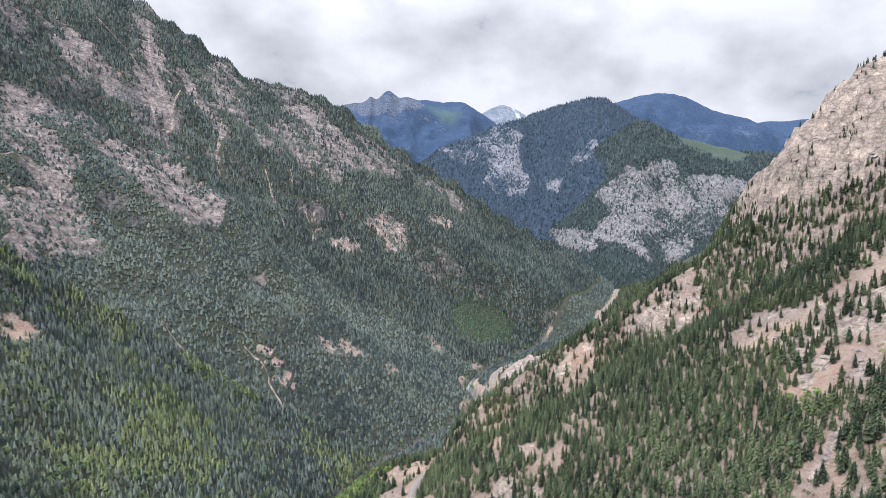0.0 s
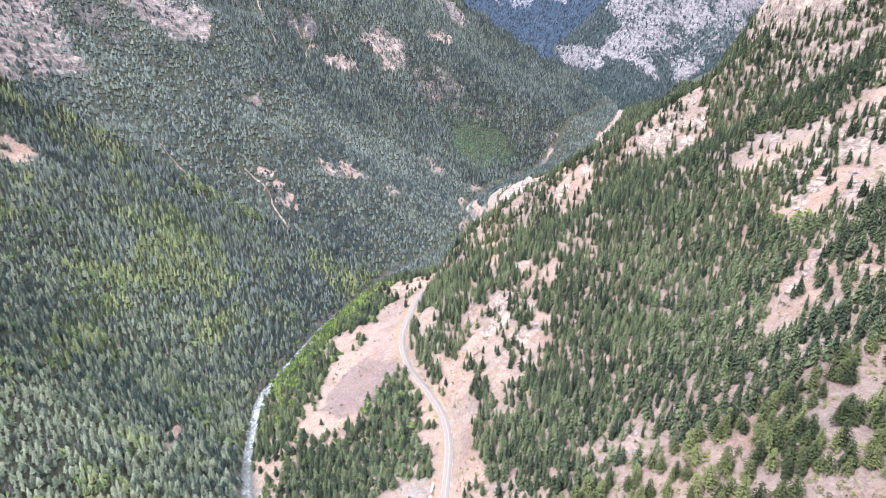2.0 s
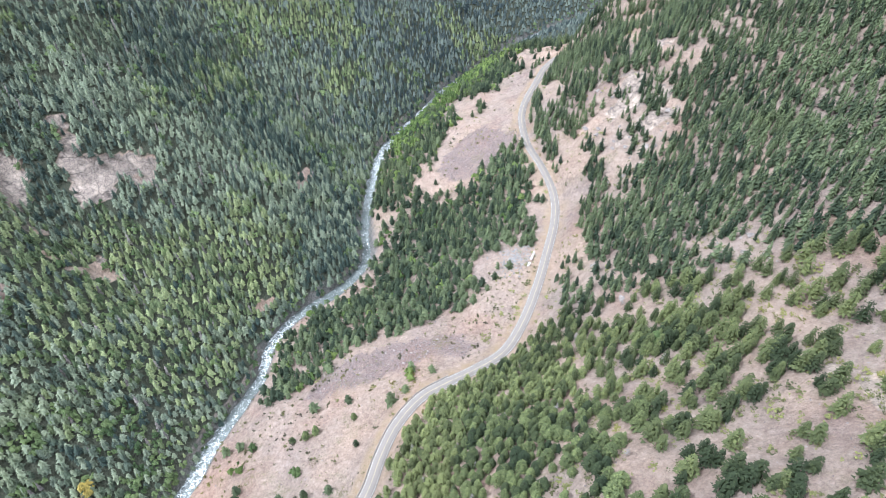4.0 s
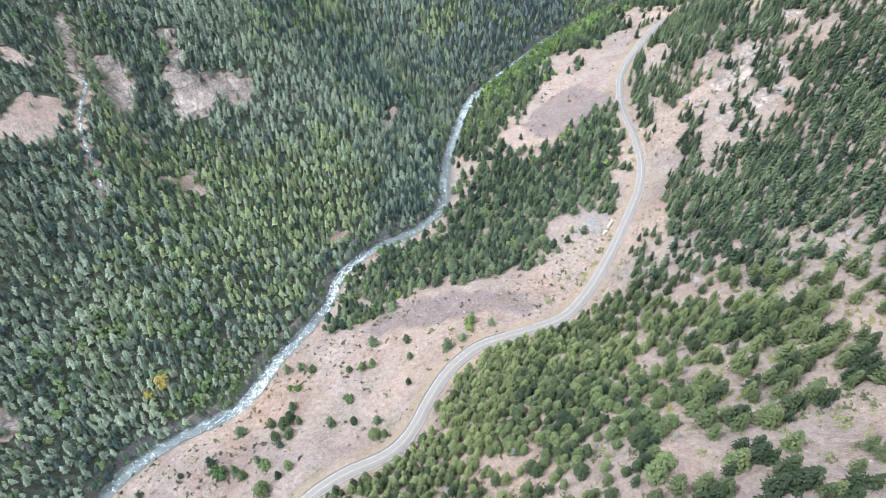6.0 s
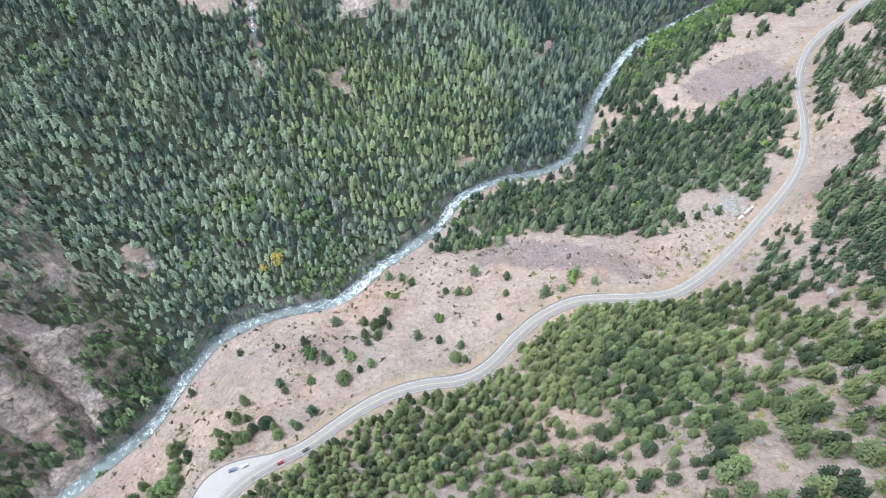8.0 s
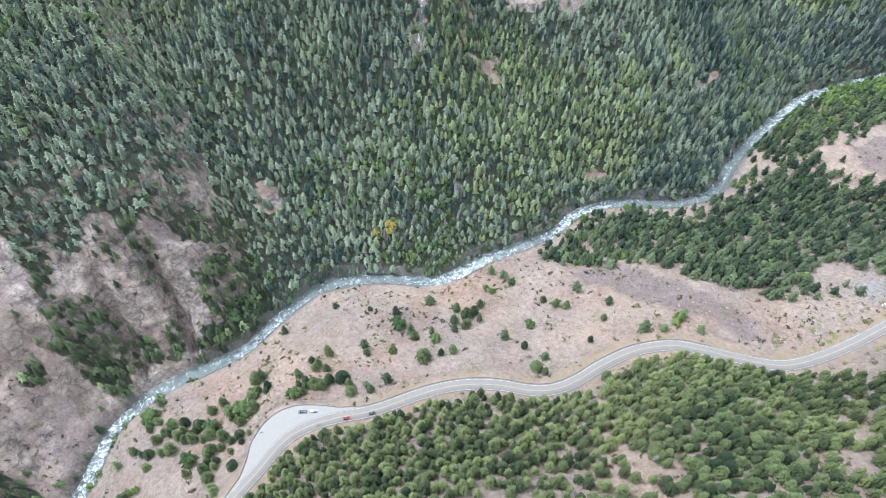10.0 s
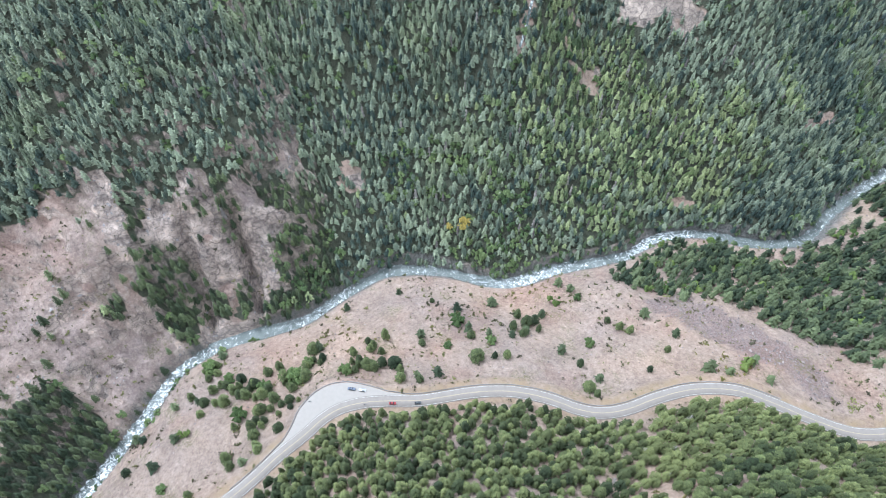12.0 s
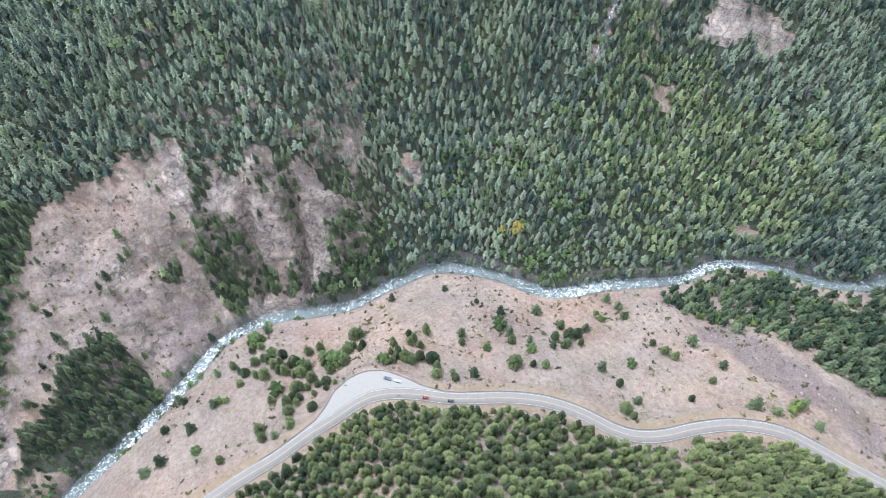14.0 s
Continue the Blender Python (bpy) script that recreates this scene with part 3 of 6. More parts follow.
def area(rows, ragged=5.0, size=22.0):
    """1 inside the outlines, 0 outside, with a ragged edge."""
    total = np.zeros(X.shape)
    for line in rows:
        p = np.array(line, float)
        lo, hi = p.min(0) - 3 * ragged, p.max(0) + 3 * ragged
        near = (X > lo[0]) & (X < hi[0]) & (Y > lo[1]) & (Y < hi[1])
        u, v = X[near], Y[near]
        u, v = u + ragged * fbm(u, v, size, 4, 201), v + ragged * fbm(u, v, size, 4, 211)
        odd = np.zeros(u.shape, bool)
        for (ax, ay), (bx, by) in zip(p, np.roll(p, -1, 0)):
            if ay != by:
                odd ^= ((v < ay) != (v < by)) & (u < ax + (v - ay) * (bx - ax) / (by - ay))
        total[near] = np.maximum(total[near], odd)
    return total


SCREE_AT = area(SCREE, 5.0, 20.0)
KNOB = step_up(0.3, 0.6, blob(X, Y, 165, 1200, 62, 44))
SLOPE = np.hypot(np.gradient(Z, axis=1) / np.gradient(GX)[None, :], np.gradient(Z, axis=0) / np.gradient(GY)[:, None])
STREAK = fbm(X * 0.22, Y, 26, 3, 55)                     # clumps drawn out down the slope
CLUMP = fbm(X, Y, 34, 3, 58)
ALONG = contour(X, Y)
RIB = fbm(ALONG, X * 0.28, 75, 5, 61)                    # ribs and chutes down the western slope
RIB_FINE = fbm(ALONG, X * 0.25, 26, 3, 66)
SPECK = fbm(X, Y, 15, 2, 68)
bare_w = np.maximum(area(WEST_NEAR), area(WEST_FAR, 16.0, 50.0))
bare_w = bare_w * step_up(-0.75, -0.35, 0.6 * RIB_FINE + 0.6 * SPECK)
# stony chutes straight down the western slope: half width, places
CHUTES = [(4, (-1048, 1922), (-925, 1869), (-828, 1764), (-739, 1611)), (8, (-968, 2087), (-884, 1906), (-804, 1792), (-736, 1691), (-728, 1635)),
          (5, (-782, 1866), (-738, 1686)), (5, (-648, 1830), (-596, 1651), (-550, 1562)), (4, (-492, 1714), (-448, 1615), (-390, 1498)),
          (4, (-371, 1651), (-341, 1609), (-325, 1537)), (3, (-433, 1749), (-414, 1692)), (3, (-820, 1149), (-775, 1173), (-731, 1168), (-697, 1125), (-653, 1081)),
          (3, (-344, 1035), (-307, 1014), (-284, 979), (-256, 948)), (2, (-460, 983), (-435, 964), (-388, 933)), (3, (-287, 1692), (-243, 1644), (-215, 1603)), (3, (-220, 1748), (-166, 1707), (-132, 1678))]
CREEK = [(-520, 352), (-474, 309), (-458, 301), (-440, 272), (-428, 259), (-418, 250), (-406, 241), (-394, 230), (-350, 214), (-290, 205)]
creek_off = np.abs(near_line(X, Y, spline(CREEK, 8))[0])
bare_w = np.maximum(bare_w, step_up(5.5, 2.5, creek_off + 2 * SPECK) * (X < -385))
cliffs_w = area(GREY_FACES, 26.0, 90.0)
cliffs_w = step_up(0.10, 0.55, cliffs_w * (0.62 + 0.55 * RIB + 0.55 * RIB_FINE + 0.35 * SPECK))
high = step_up(350, 1300, WEST + 0.22 * (Y - 900))
streak_rock = step_up(0.22, 0.52, 0.7 * RIB + 0.6 * RIB_FINE + 0.2 * SPECK + 0.45 * high - 0.30) * step_up(420, 700, WEST) * step_up(900, 1100, Y)
thin = step_up(0.15, 0.6, fbm(ALONG, X * 0.6, 55, 3, 69) + 0.3 * SPECK)                   # thin stands, ground showing between
pink = area(PINK_FACES, 22.0, 70.0)
pink = pink * step_up(-0.75, -0.30, 0.7 * RIB_FINE + 0.5 * SPECK + 0.3 * CLUMP)
west_d = 1.0 - 0.80 * pink - 0.13 * thin - np.where(Y > 900, 0.72, 0.97) * bare_w - 0.80 * cliffs_w - 0.72 * streak_rock
clump_w = area(CLUMPS, 3.0, 14.0)
scar = area(SCARS, 4.0, 18.0) * (1 - clump_w)            # eroded slope over the gorge
rubbly = step_up(-300, -220, Y) * step_up(-120, -190, Y) * (DR > 0) * (WEST < 120) * (1 - clump_w)   # half open ground past it
west_d = west_d - scar * np.where((CLUMP > 0.55) & (WEST > 25), 0.55, 0.985) - 0.62 * rubbly * (1 - scar)
west_d = west_d + 0.6 * clump_w
east_d = 0.60 + 0.30 * step_up(330, 430, Y) + 0.62 * CLUMP + 0.45 * STREAK + 0.15 * SPECK + 0.9 * patches(DENSE_EAST)
open_e = area(EAST_OPEN, 7.0, 26.0)
bare_e = np.maximum(patches(BARE_NEAR), open_e)
east_d = east_d + 1.0 * area(EAST_WOOD, 8.0, 28.0)
east_d = east_d - 0.30 * open_e - 0.85 * step_up(0.3, 0.9, bare_e - 0.35 * CLUMP - 0.35 * STREAK + 0.3 * SPECK) - 1.6 * ROCK * step_up(0.75, 0.45, CLUMP + 0.4 * STREAK)
scree = step_up(0.25, 0.5, patches([(-95, 595, 38, 72, -8), (-80, 700, 18, 70, -12), (-38, 396, 27, 27, 0), (-112, 286, 20, 66, -55), (-65, 318, 15, 30, -55)]) + 0.2 * CLUMP)
bench_d = 0.02 + 1.5 * patches(FOREST_BENCH) + 0.3 * CLUMP * step_up(250, 400, Y) - 1.5 * scree
bench_d = bench_d + 0.9 * step_up(840, 900, Y) + 0.55 * step_up(0.3, 0.5, CLUMP) * step_up(250, 330, Y)
east_d = east_d + 0.9 * step_up(860, 900, Y) * (1 - KNOB) + 1.2 * step_up(0.35, 0.6, patches([(568, 824, 30, 16, 0), (500, 836, 22, 8, 0), (460, 820, 16, 12, 30), (466, 798, 16, 12, 30), (540, 800, 22, 8, 0)]))
east_d = east_d + 0.55 * step_up(0.2, 0.5, patches([(105, 355, 60, 26, -35), (135, 305, 60, 24, -20), (180, 310, 45, 24, 0), (90, 270, 50, 24, -30), (190, 262, 30, 20, 0)])) * step_up(-0.15, 0.25, CLUMP + 0.5 * STREAK)
east_d = east_d + 1.1 * (1 - ROCK) * step_up(0.2, 0.5, patches([(440, 790, 44, 30, 0), (482, 738, 56, 28, -50), (415, 842, 44, 26, 0), (512, 700, 40, 24, -50)]))
east_d = east_d + 0.75 * step_up(0.15, 0.5, patches([(115, 345, 70, 20, 0), (145, 328, 50, 22, 10), (185, 345, 40, 20, 0)])) * step_up(-0.5, 0.0, CLUMP + 0.5 * STREAK)
east_d = np.maximum(east_d, (0.36 + 0.15 * CLUMP) * step_up(50, 75, X) * step_up(235, 265, Y) * step_up(400, 370, Y) * step_up(330, 280, X))
east_d = np.where(KNOB > 0.4, 0.05, east_d)
GULLY = [(350, 505), (342, 488), (310, 456), (281, 435), (262, 420)]
gully_off = np.abs(near_line(X, Y, GULLY)[0]) + 4 * SPECK
east_d = east_d - 1.2 * step_up(10, 5, gully_off)
east_d = np.maximum(east_d, (0.10 + 0.5 * step_up(0.15, 0.4, CLUMP + 0.4 * STREAK)) * step_up(40, 70, DD) * step_up(300, 360, Y) * (1 - step_up(0.04, 0.25, ROCK)))
DENS = np.where(DR > 0, west_d, np.where(DD > 0, east_d, bench_d))
DENS = DENS * np.where(Y > 1720, 1.0, np.where(DR > 0, step_up(3.5, 5.5, DR), step_up(6, 9, -DR))) * step_up(7.5, 11, np.abs(DD)) * (1 - (DD < 0) * (-DD < np.interp(Y, *LAYBY) + 8) * (np.abs(X) < 400))
DENS = np.where((Y > 1150) & (Y < 1350) & (X > -40), DENS * step_up(18, 26, np.abs(DR)), DENS)
DENS = np.where((DD > 8) & (X > 20) & (Y < 330), 0.82 * DENS, DENS)
DENS = np.clip(DENS, 0, 1)
gorge = scar * step_up(-0.1, 0.35, 0.5 * step_up(105, 60, WEST) * step_up(-125, -95, Y) + 0.6 * RIB_FINE + 0.4 * CLUMP + 0.2 * SPECK)
ROCKY = np.clip(np.where(DR > 0, np.maximum(np.maximum(cliffs_w, pink), 0.85 * streak_rock) + 0.8 * gorge + 0.9 * bare_w * (X < -340) * (Y > 300) * (Y < 420) + bare_w * step_up(850, 950, Y) * step_up(-0.35, 0.15, RIB_FINE + 0.5 * SPECK), np.maximum(ROCK, KNOB) + 0.85 * step_up(0.3, 0.7, bare_e) * step_up(-0.25, 0.3, 0.7 * CLUMP + 0.6 * SPECK) * (DD > 60) + 0.6 * step_up(6, 3, gully_off))
                + 0.6 * step_up(1.0, 1.4, SLOPE) * (Y < 2100), 0, 1)
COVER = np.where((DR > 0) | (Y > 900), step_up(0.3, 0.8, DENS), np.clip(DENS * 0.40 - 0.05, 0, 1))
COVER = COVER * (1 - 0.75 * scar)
VERGE = np.where(np.abs(DD) < 20, step_up(-13, -8, DD) * step_up(-3.0, -5.0, DD) + 0.75 * step_up(10.5, 7, DD) * step_up(3, 5, DD), 0)
BANK = (Y < 1700) * (1 - 0.75 * scar) * (1 - step_up(7, 11, np.abs(DR) + 2.5 * CLUMP))


def sheet(name, x, y, z, attrs, mat):
    """A mesh from a grid of heights, with float values at its points."""
    h, w = z.shape
    me = bpy.data.meshes.new(name)
    me.vertices.add(h * w)
    me.vertices.foreach_set("co", np.stack([x, y, z], -1).astype(np.float32).ravel())
    i = np.arange(h * w).reshape(h, w)
    quads = np.stack([i[:-1, :-1], i[:-1, 1:], i[1:, 1:], i[1:, :-1]], -1).reshape(-1, 4)
    add_faces(me, quads)
    for key, v in attrs.items():
        me.attributes.new(key, 'FLOAT', 'POINT').data.foreach_set("value", v.astype(np.float32).ravel())
    me.materials.append(mat)
    return new(name, me)


def add_faces(me, faces, smooth=True):
    n, k = faces.shape
    me.loops.add(n * k)
    me.polygons.add(n)
    me.loops.foreach_set("vertex_index", faces.astype(np.int32).ravel())
    me.polygons.foreach_set("loop_start", (np.arange(n) * k).astype(np.int32))
    me.polygons.foreach_set("loop_total", np.full(n, k, np.int32))
    me.polygons.foreach_set("use_smooth", np.full(n, smooth))
    me.update(calc_edges=True)


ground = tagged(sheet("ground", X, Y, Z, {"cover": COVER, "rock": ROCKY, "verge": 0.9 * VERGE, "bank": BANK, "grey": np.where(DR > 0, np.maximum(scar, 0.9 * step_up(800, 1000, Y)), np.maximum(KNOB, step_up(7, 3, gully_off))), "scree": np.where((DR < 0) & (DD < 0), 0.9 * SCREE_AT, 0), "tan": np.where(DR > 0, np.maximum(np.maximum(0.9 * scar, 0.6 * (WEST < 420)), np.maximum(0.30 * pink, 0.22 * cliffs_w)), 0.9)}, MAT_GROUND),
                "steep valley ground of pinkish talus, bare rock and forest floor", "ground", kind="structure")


def sample(grid, x, y):
    """A value of the grid between its points."""
    i = np.clip(np.searchsorted(GX, x) - 1, 0, len(GX) - 2)
    j = np.clip(np.searchsorted(GY, y) - 1, 0, len(GY) - 2)
    u, v = (x - GX[i]) / (GX[i + 1] - GX[i]), (y - GY[j]) / (GY[j + 1] - GY[j])
    return (grid[j, i] * (1 - u) + grid[j, i + 1] * u) * (1 - v) + (grid[j + 1, i] * (1 - u) + grid[j + 1, i + 1] * u) * v


# ---------------------------------------------------------------- trees
rng = np.random.default_rng(7)
MAT_GREY_FIR = foliage_material("dead_fir_twigs", (0.12, 0.11, 0.11), (0.24, 0.225, 0.22))


def conifer_template(tiers, spikes, r, seed, open_top=0.0, droop=0.12, steep=0.0):
    """Crown of a conifer one metre high: drooping, ragged whorls of boughs over one another."""
    q = np.random.default_rng(seed)
    verts, tris = [], []
    for k in range(tiers):
        f = k / max(1, tiers - 1)
        z0 = 0.10 + 0.80 * f
        top = min(1.0, z0 + (steep or 0.36 if tiers < 4 else 0.24 if tiers < 5 else 0.19) * (1 - 0.4 * f))
        rad = r * (1 - f) ** 0.65 * (0.95 + 0.1 * q.random()) + 0.03 + open_top * f * 0.5
        base = len(verts)
        lean = (q.random(2) - 0.5) * 0.05
        verts.append((lean[0], lean[1], top))
        a0 = q.random() * 6.28
        for s in range(spikes * 2):
            a = a0 + s * math.pi / spikes + (q.random() - 0.5) * 0.35
            out = s % 2 == 0
            rr = rad * (0.80 + 0.40 * q.random()) if out else rad * (0.62 + 0.22 * q.random())
            verts.append((rr * math.cos(a), rr * math.sin(a), z0 - droop * (1.0 if out else 0.2) * (0.4 + q.random()) * rad / r * 0.8))
        for s in range(spikes * 2):
            tris.append((base, base + 1 + s, base + 1 + (s + 1) % (spikes * 2)))
    return np.array(verts), np.array(tris)


def bough_template(boughs, r, seed, full=0.0, sag=0.10, core=0.42, broad=0.30):
    """Crown of a conifer one metre high: pointed boughs, one triangle each, in whorls round a thin core."""
    q = np.random.default_rng(seed)
    verts, tris = [(0, 0, 1.0)], []
    for k in range(4):
        verts.append((core * r * math.cos(k * 1.5708), core * r * math.sin(k * 1.5708), 0.10))
    tris += [(0, 1 + k, 1 + (k + 1) % 4) for k in range(4)]
    side = 0.75 + 0.4 * q.random(4)                      # some sides of a crown are fuller
    for i in range(boughs):
        f = (i + q.random()) / boughs
        h = 0.13 + 0.83 * f ** 1.15
        a = i * 2.39996 + 0.7 * q.random()
        reach = (1 - full) * (1.03 - h) ** 0.72 + full * math.sin(math.pi * min(1, 0.20 + 0.76 * h)) ** 0.8
        out = r * reach * (0.72 + 0.5 * q.random()) * side[int(a / 1.5708) % 4] + 0.02
        half = (broad * out + 0.016) * (0.7 + 0.6 * q.random())
        drop = sag * (2.0 * q.random() - 0.2) * (1.1 - h)
        c, s = math.cos(a), math.sin(a)
        base = len(verts)
        for along, across, dz in ((0.22, half, 0.055), (1.0, 0.25 * half * (q.random() - 0.5), -drop), (0.22, -half, 0.055)):
            verts.append((out * along * c - across * s, out * along * s + across * c, min(0.995, h + dz)))
        tris.append((base, base + 1, base + 2))
    return np.array(verts), np.array(tris)


def tuft_template(tufts, r, seed, full=0.3, size=0.085):
    """Crown of a conifer one metre high: small tufts of needles set in uneven whorls over a ragged core."""
    q = np.random.default_rng(seed)
    verts, tris = [(0, 0, 0.97)], []
    for k in range(7):
        w = 0.42 + 0.3 * q.random()
        verts.append((w * r * math.cos(k * 0.8976), w * r * math.sin(k * 0.8976), 0.12 + 0.12 * q.random()))
    tris += [(0, 1 + k, 1 + (k + 1) % 7) for k in range(7)]
    side = 0.70 + 0.5 * q.random(7)                      # some sides of a crown are fuller
    for i in range(tufts):
        h = 0.12 + 0.85 * ((i + q.random()) / tufts) ** 1.2
        h = h + 0.025 * math.sin(40 * h)                  # whorls
        a = i * 2.39996 + 0.9 * q.random()
        reach = (1 - full) * (1.04 - h) ** 0.75 + full * math.sin(math.pi * min(1, 0.20 + 0.76 * h)) ** 0.8
        out = r * reach * side[int(a / 0.8976) % 7] * (0.55 + 0.55 * q.random()) + 0.01
        s = size * (0.6 + 0.7 * q.random()) * (1.15 - 0.45 * h)
        c, n = math.cos(a), math.sin(a)
        base = len(verts)
        for u, t, dz in ((1.0, 0.5 * (q.random() - 0.5), -0.45 * q.random()), (-0.5, 0.75, 0.35), (-0.5, -0.75, 0.5 * q.random())):
            verts.append(((out + u * s) * c - t * s * n, (out + u * s) * n + t * s * c, min(0.995, h + dz * s)))
        tris.append((base, base + 1, base + 2))
    return np.array(verts), np.array(tris)


def spire_template(seed):
    """A far conifer: a three-sided spire, wider in the middle, leaning a little."""
    q = np.random.default_rng(seed)
    v = [(0, 0, 1.0)] + [(r * math.cos(k * 2.094 + q.random()), r * math.sin(k * 2.094 + q.random()), 0.05 + 0.2 * q.random()) for k, r in enumerate(0.20 + 0.12 * q.random(3))]
    return np.array(v), np.array([(0, 1, 2), (0, 2, 3), (0, 3, 1)])


def bushy_template(clumps, seed, wide=0.36, sides=5, size=1.0):
    """A rounded crown one metre high of many small leafy clumps."""
    q = np.random.default_rng(seed)
    verts, tris = [], []
    for _ in range(clumps):
        u, a, h = q.random() ** 0.6, q.random() * 6.28, q.random()
        prof = math.sin(math.pi * min(1, 0.14 + 0.80 * h)) ** 0.7
        c = np.array([wide * u * prof * math.cos(a), wide * u * prof * math.sin(a), 0.16 + 0.74 * h])
        s = (0.10 + 0.10 * q.random()) * size
        base = len(verts)
        verts.append(c + (0, 0, s * 0.9))
        for k in range(sides):
            b = k * 6.283 / sides + q.random() * 0.9
            verts.append(c + np.array([math.cos(b), math.sin(b), -0.25 - 0.4 * q.random()]) * s * (0.7 + 0.7 * q.random()))
        verts.append(c - (0, 0, s * 0.75))
        for k in range(sides):
            n = base + 1 + (k + 1) % sides
            tris += [(base, base + 1 + k, n), (base + sides + 1, n, base + 1 + k)]
    return np.array(verts), np.array(tris)


def stamp(name, templates, pos, height, girth, tint, mat, label, category):
    """Many plants joined into one mesh."""
    vs, fs, ts, base = [], [], [], 0
    which = rng.integers(0, len(templates), len(pos))
    turn = rng.random(len(pos)) * 6.283
    for k, (tv, tf) in enumerate(templates):
        m = which == k
        n = int(m.sum())
        if n == 0:
            continue
        c, s = np.cos(turn[m])[:, None], np.sin(turn[m])[:, None]
        x, y = tv[:, 0] * c - tv[:, 1] * s, tv[:, 0] * s + tv[:, 1] * c
        g, h = (height[m] * girth[m])[:, None], height[m][:, None]
        v = np.stack([x * g + pos[m, 0:1], y * g + pos[m, 1:2], tv[None, :, 2] * h + pos[m, 2:3]], -1)
        f = tf[None] + (np.arange(n) * len(tv))[:, None, None] + base
        vs.append(v.reshape(-1, 3)), fs.append(f.reshape(-1, 3)), ts.append(np.repeat(tint[m], len(tv)))
        base += n * len(tv)
    v, f, t = np.vstack(vs), np.vstack(fs), np.hstack(ts)
    me = bpy.data.meshes.new(name)
    me.vertices.add(len(v))
    me.vertices.foreach_set("co", v.astype(np.float32).ravel())
    add_faces(me, f, False)
    me.attributes.new("tint", 'FLOAT', 'POINT').data.foreach_set("value", t.astype(np.float32))
    me.materials.append(mat)
    return tagged(new(name, me), label, category, kind="stuff")


def scatter(x0, x1, y0, y1, gap, keep):
    """Places on a shaken grid where keep(x, y) is more than chance."""
    gx, gy = np.meshgrid(np.arange(x0, x1, gap), np.arange(y0, y1, gap))
    x = gx.ravel() + (rng.random(gx.size) - 0.5) * gap * 0.95
    y = gy.ravel() + (rng.random(gx.size) - 0.5) * gap * 0.95
    m = rng.random(x.size) < keep(x, y)
    return x[m], y[m]


def on_ground(x, y, sink=0.4):
    return np.stack([x, y, sample(Z, x, y) - sink], -1)


NEAR_FIR = [tuft_template(160, 0.225, s, 0.12, 0.052) for s in (1, 2, 3, 4, 5, 6)]
MID_FIR = [bough_template(28, 0.33, s, 0.30, 0.08, 0.5) for s in (11, 12, 13, 14, 15, 16, 17, 18)]
EAST_FIR = [bough_template(25, 0.31, s, 0.22, 0.09, 0.5) for s in (17, 18, 19, 20, 25, 26)]
FAR_FIR = [conifer_template(2, 2, 0.27, s, steep=0.5) for s in (21, 22, 23, 24)]
PINE = [tuft_template(160, 0.25, s, 0.45, 0.055) for s in (31, 32, 33, 34, 35)]
SPIRES = [spire_template(s) for s in (71, 72, 73, 74)]
LEAFY = [bushy_template(8, s, 0.42, 4, 1.3) for s in (41, 42, 43)]
SHRUB = [bushy_template(4, s, 0.75, 3, 2.4) for s in (51, 52, 53, 54)]
LOW_SHRUB = [bushy_template(12, s, 0.95, 4, 1.3) for s in (55, 56, 57, 58)]


def zone(x, y):
    return sample(DR, x, y), sample(DD, x, y), sample(DENS, x, y)


def keep_west(x, y):
    r, d, k = zone(x, y)
    clear = np.ones(x.shape)
    for wide, *line in CHUTES:
        near = (x > min(p[0] for p in line) - 30) & (x < max(p[0] for p in line) + 30) & (y > min(p[1] for p in line) - 30) & (y < max(p[1] for p in line) + 30)
        clear[near] *= np.abs(near_line(x[near], y[near], line)[0]) > wide * 1.3
    return np.where(r > 4.5, k * 0.97 + 0.02 + 0.30 * step_up(0.1, 0.5, fbm(x, y, 45, 3, 166)) * step_up(700, 900, y), 0) * clear


def keep_bench(x, y):
    r, d, k = zone(x, y)
    return np.where((r < -7) & (d < -8), k * 0.95, 0)


def keep_east(x, y):
    r, d, k = zone(x, y)
    return np.where(d > 8, k * 0.95 + 0.004 * (sample(ROCK, x, y) > 0.3), 0)


def keep_scrub(x, y):
    r, d, k = zone(x, y)
    bare = (r < -8) & (np.abs(d) > 6) & (k < 0.6) & ~((d < 0) & (-d < np.interp(y, *LAYBY) + 6))
    return bare * np.clip(0.34 + 0.55 * fbm(x, y, 40, 3, 140) + 0.15 * (x > -20), 0, 0.7)


def tints(x, y, spread=1.1):
    """Light and dark stands, and light and dark trees in each."""
    # the blob lightens one stretch of forest: mist put into the tint
    return np.clip(0.42 + 0.24 * blob(x, y, -480, 80, 110, 170) + 0.30 * fbm(x, y, 110, 3, 150) + spread * (rng.random(len(x)) - 0.5), 0, 1)


# western slope, near part
x, y = scatter(-700, 30, -360, 950, 4.5, lambda x, y: keep_west(x, y) * np.where((y < -170) & (x > -185) | (y < -262), 0.4, 1.0))
h = 9.5 + 6.5 * rng.random(len(x)) ** 1.2 + 2.5 * fbm(x, y, 90, 2, 80)
leafy = (rng.random(len(x)) < 0.03 + 0.22 * step_up(0.35, 0.6, fbm(x, y, 60, 3, 84)) + 0.45 * blob(x, y, -262, 150, 18, 40) * (x < -235))
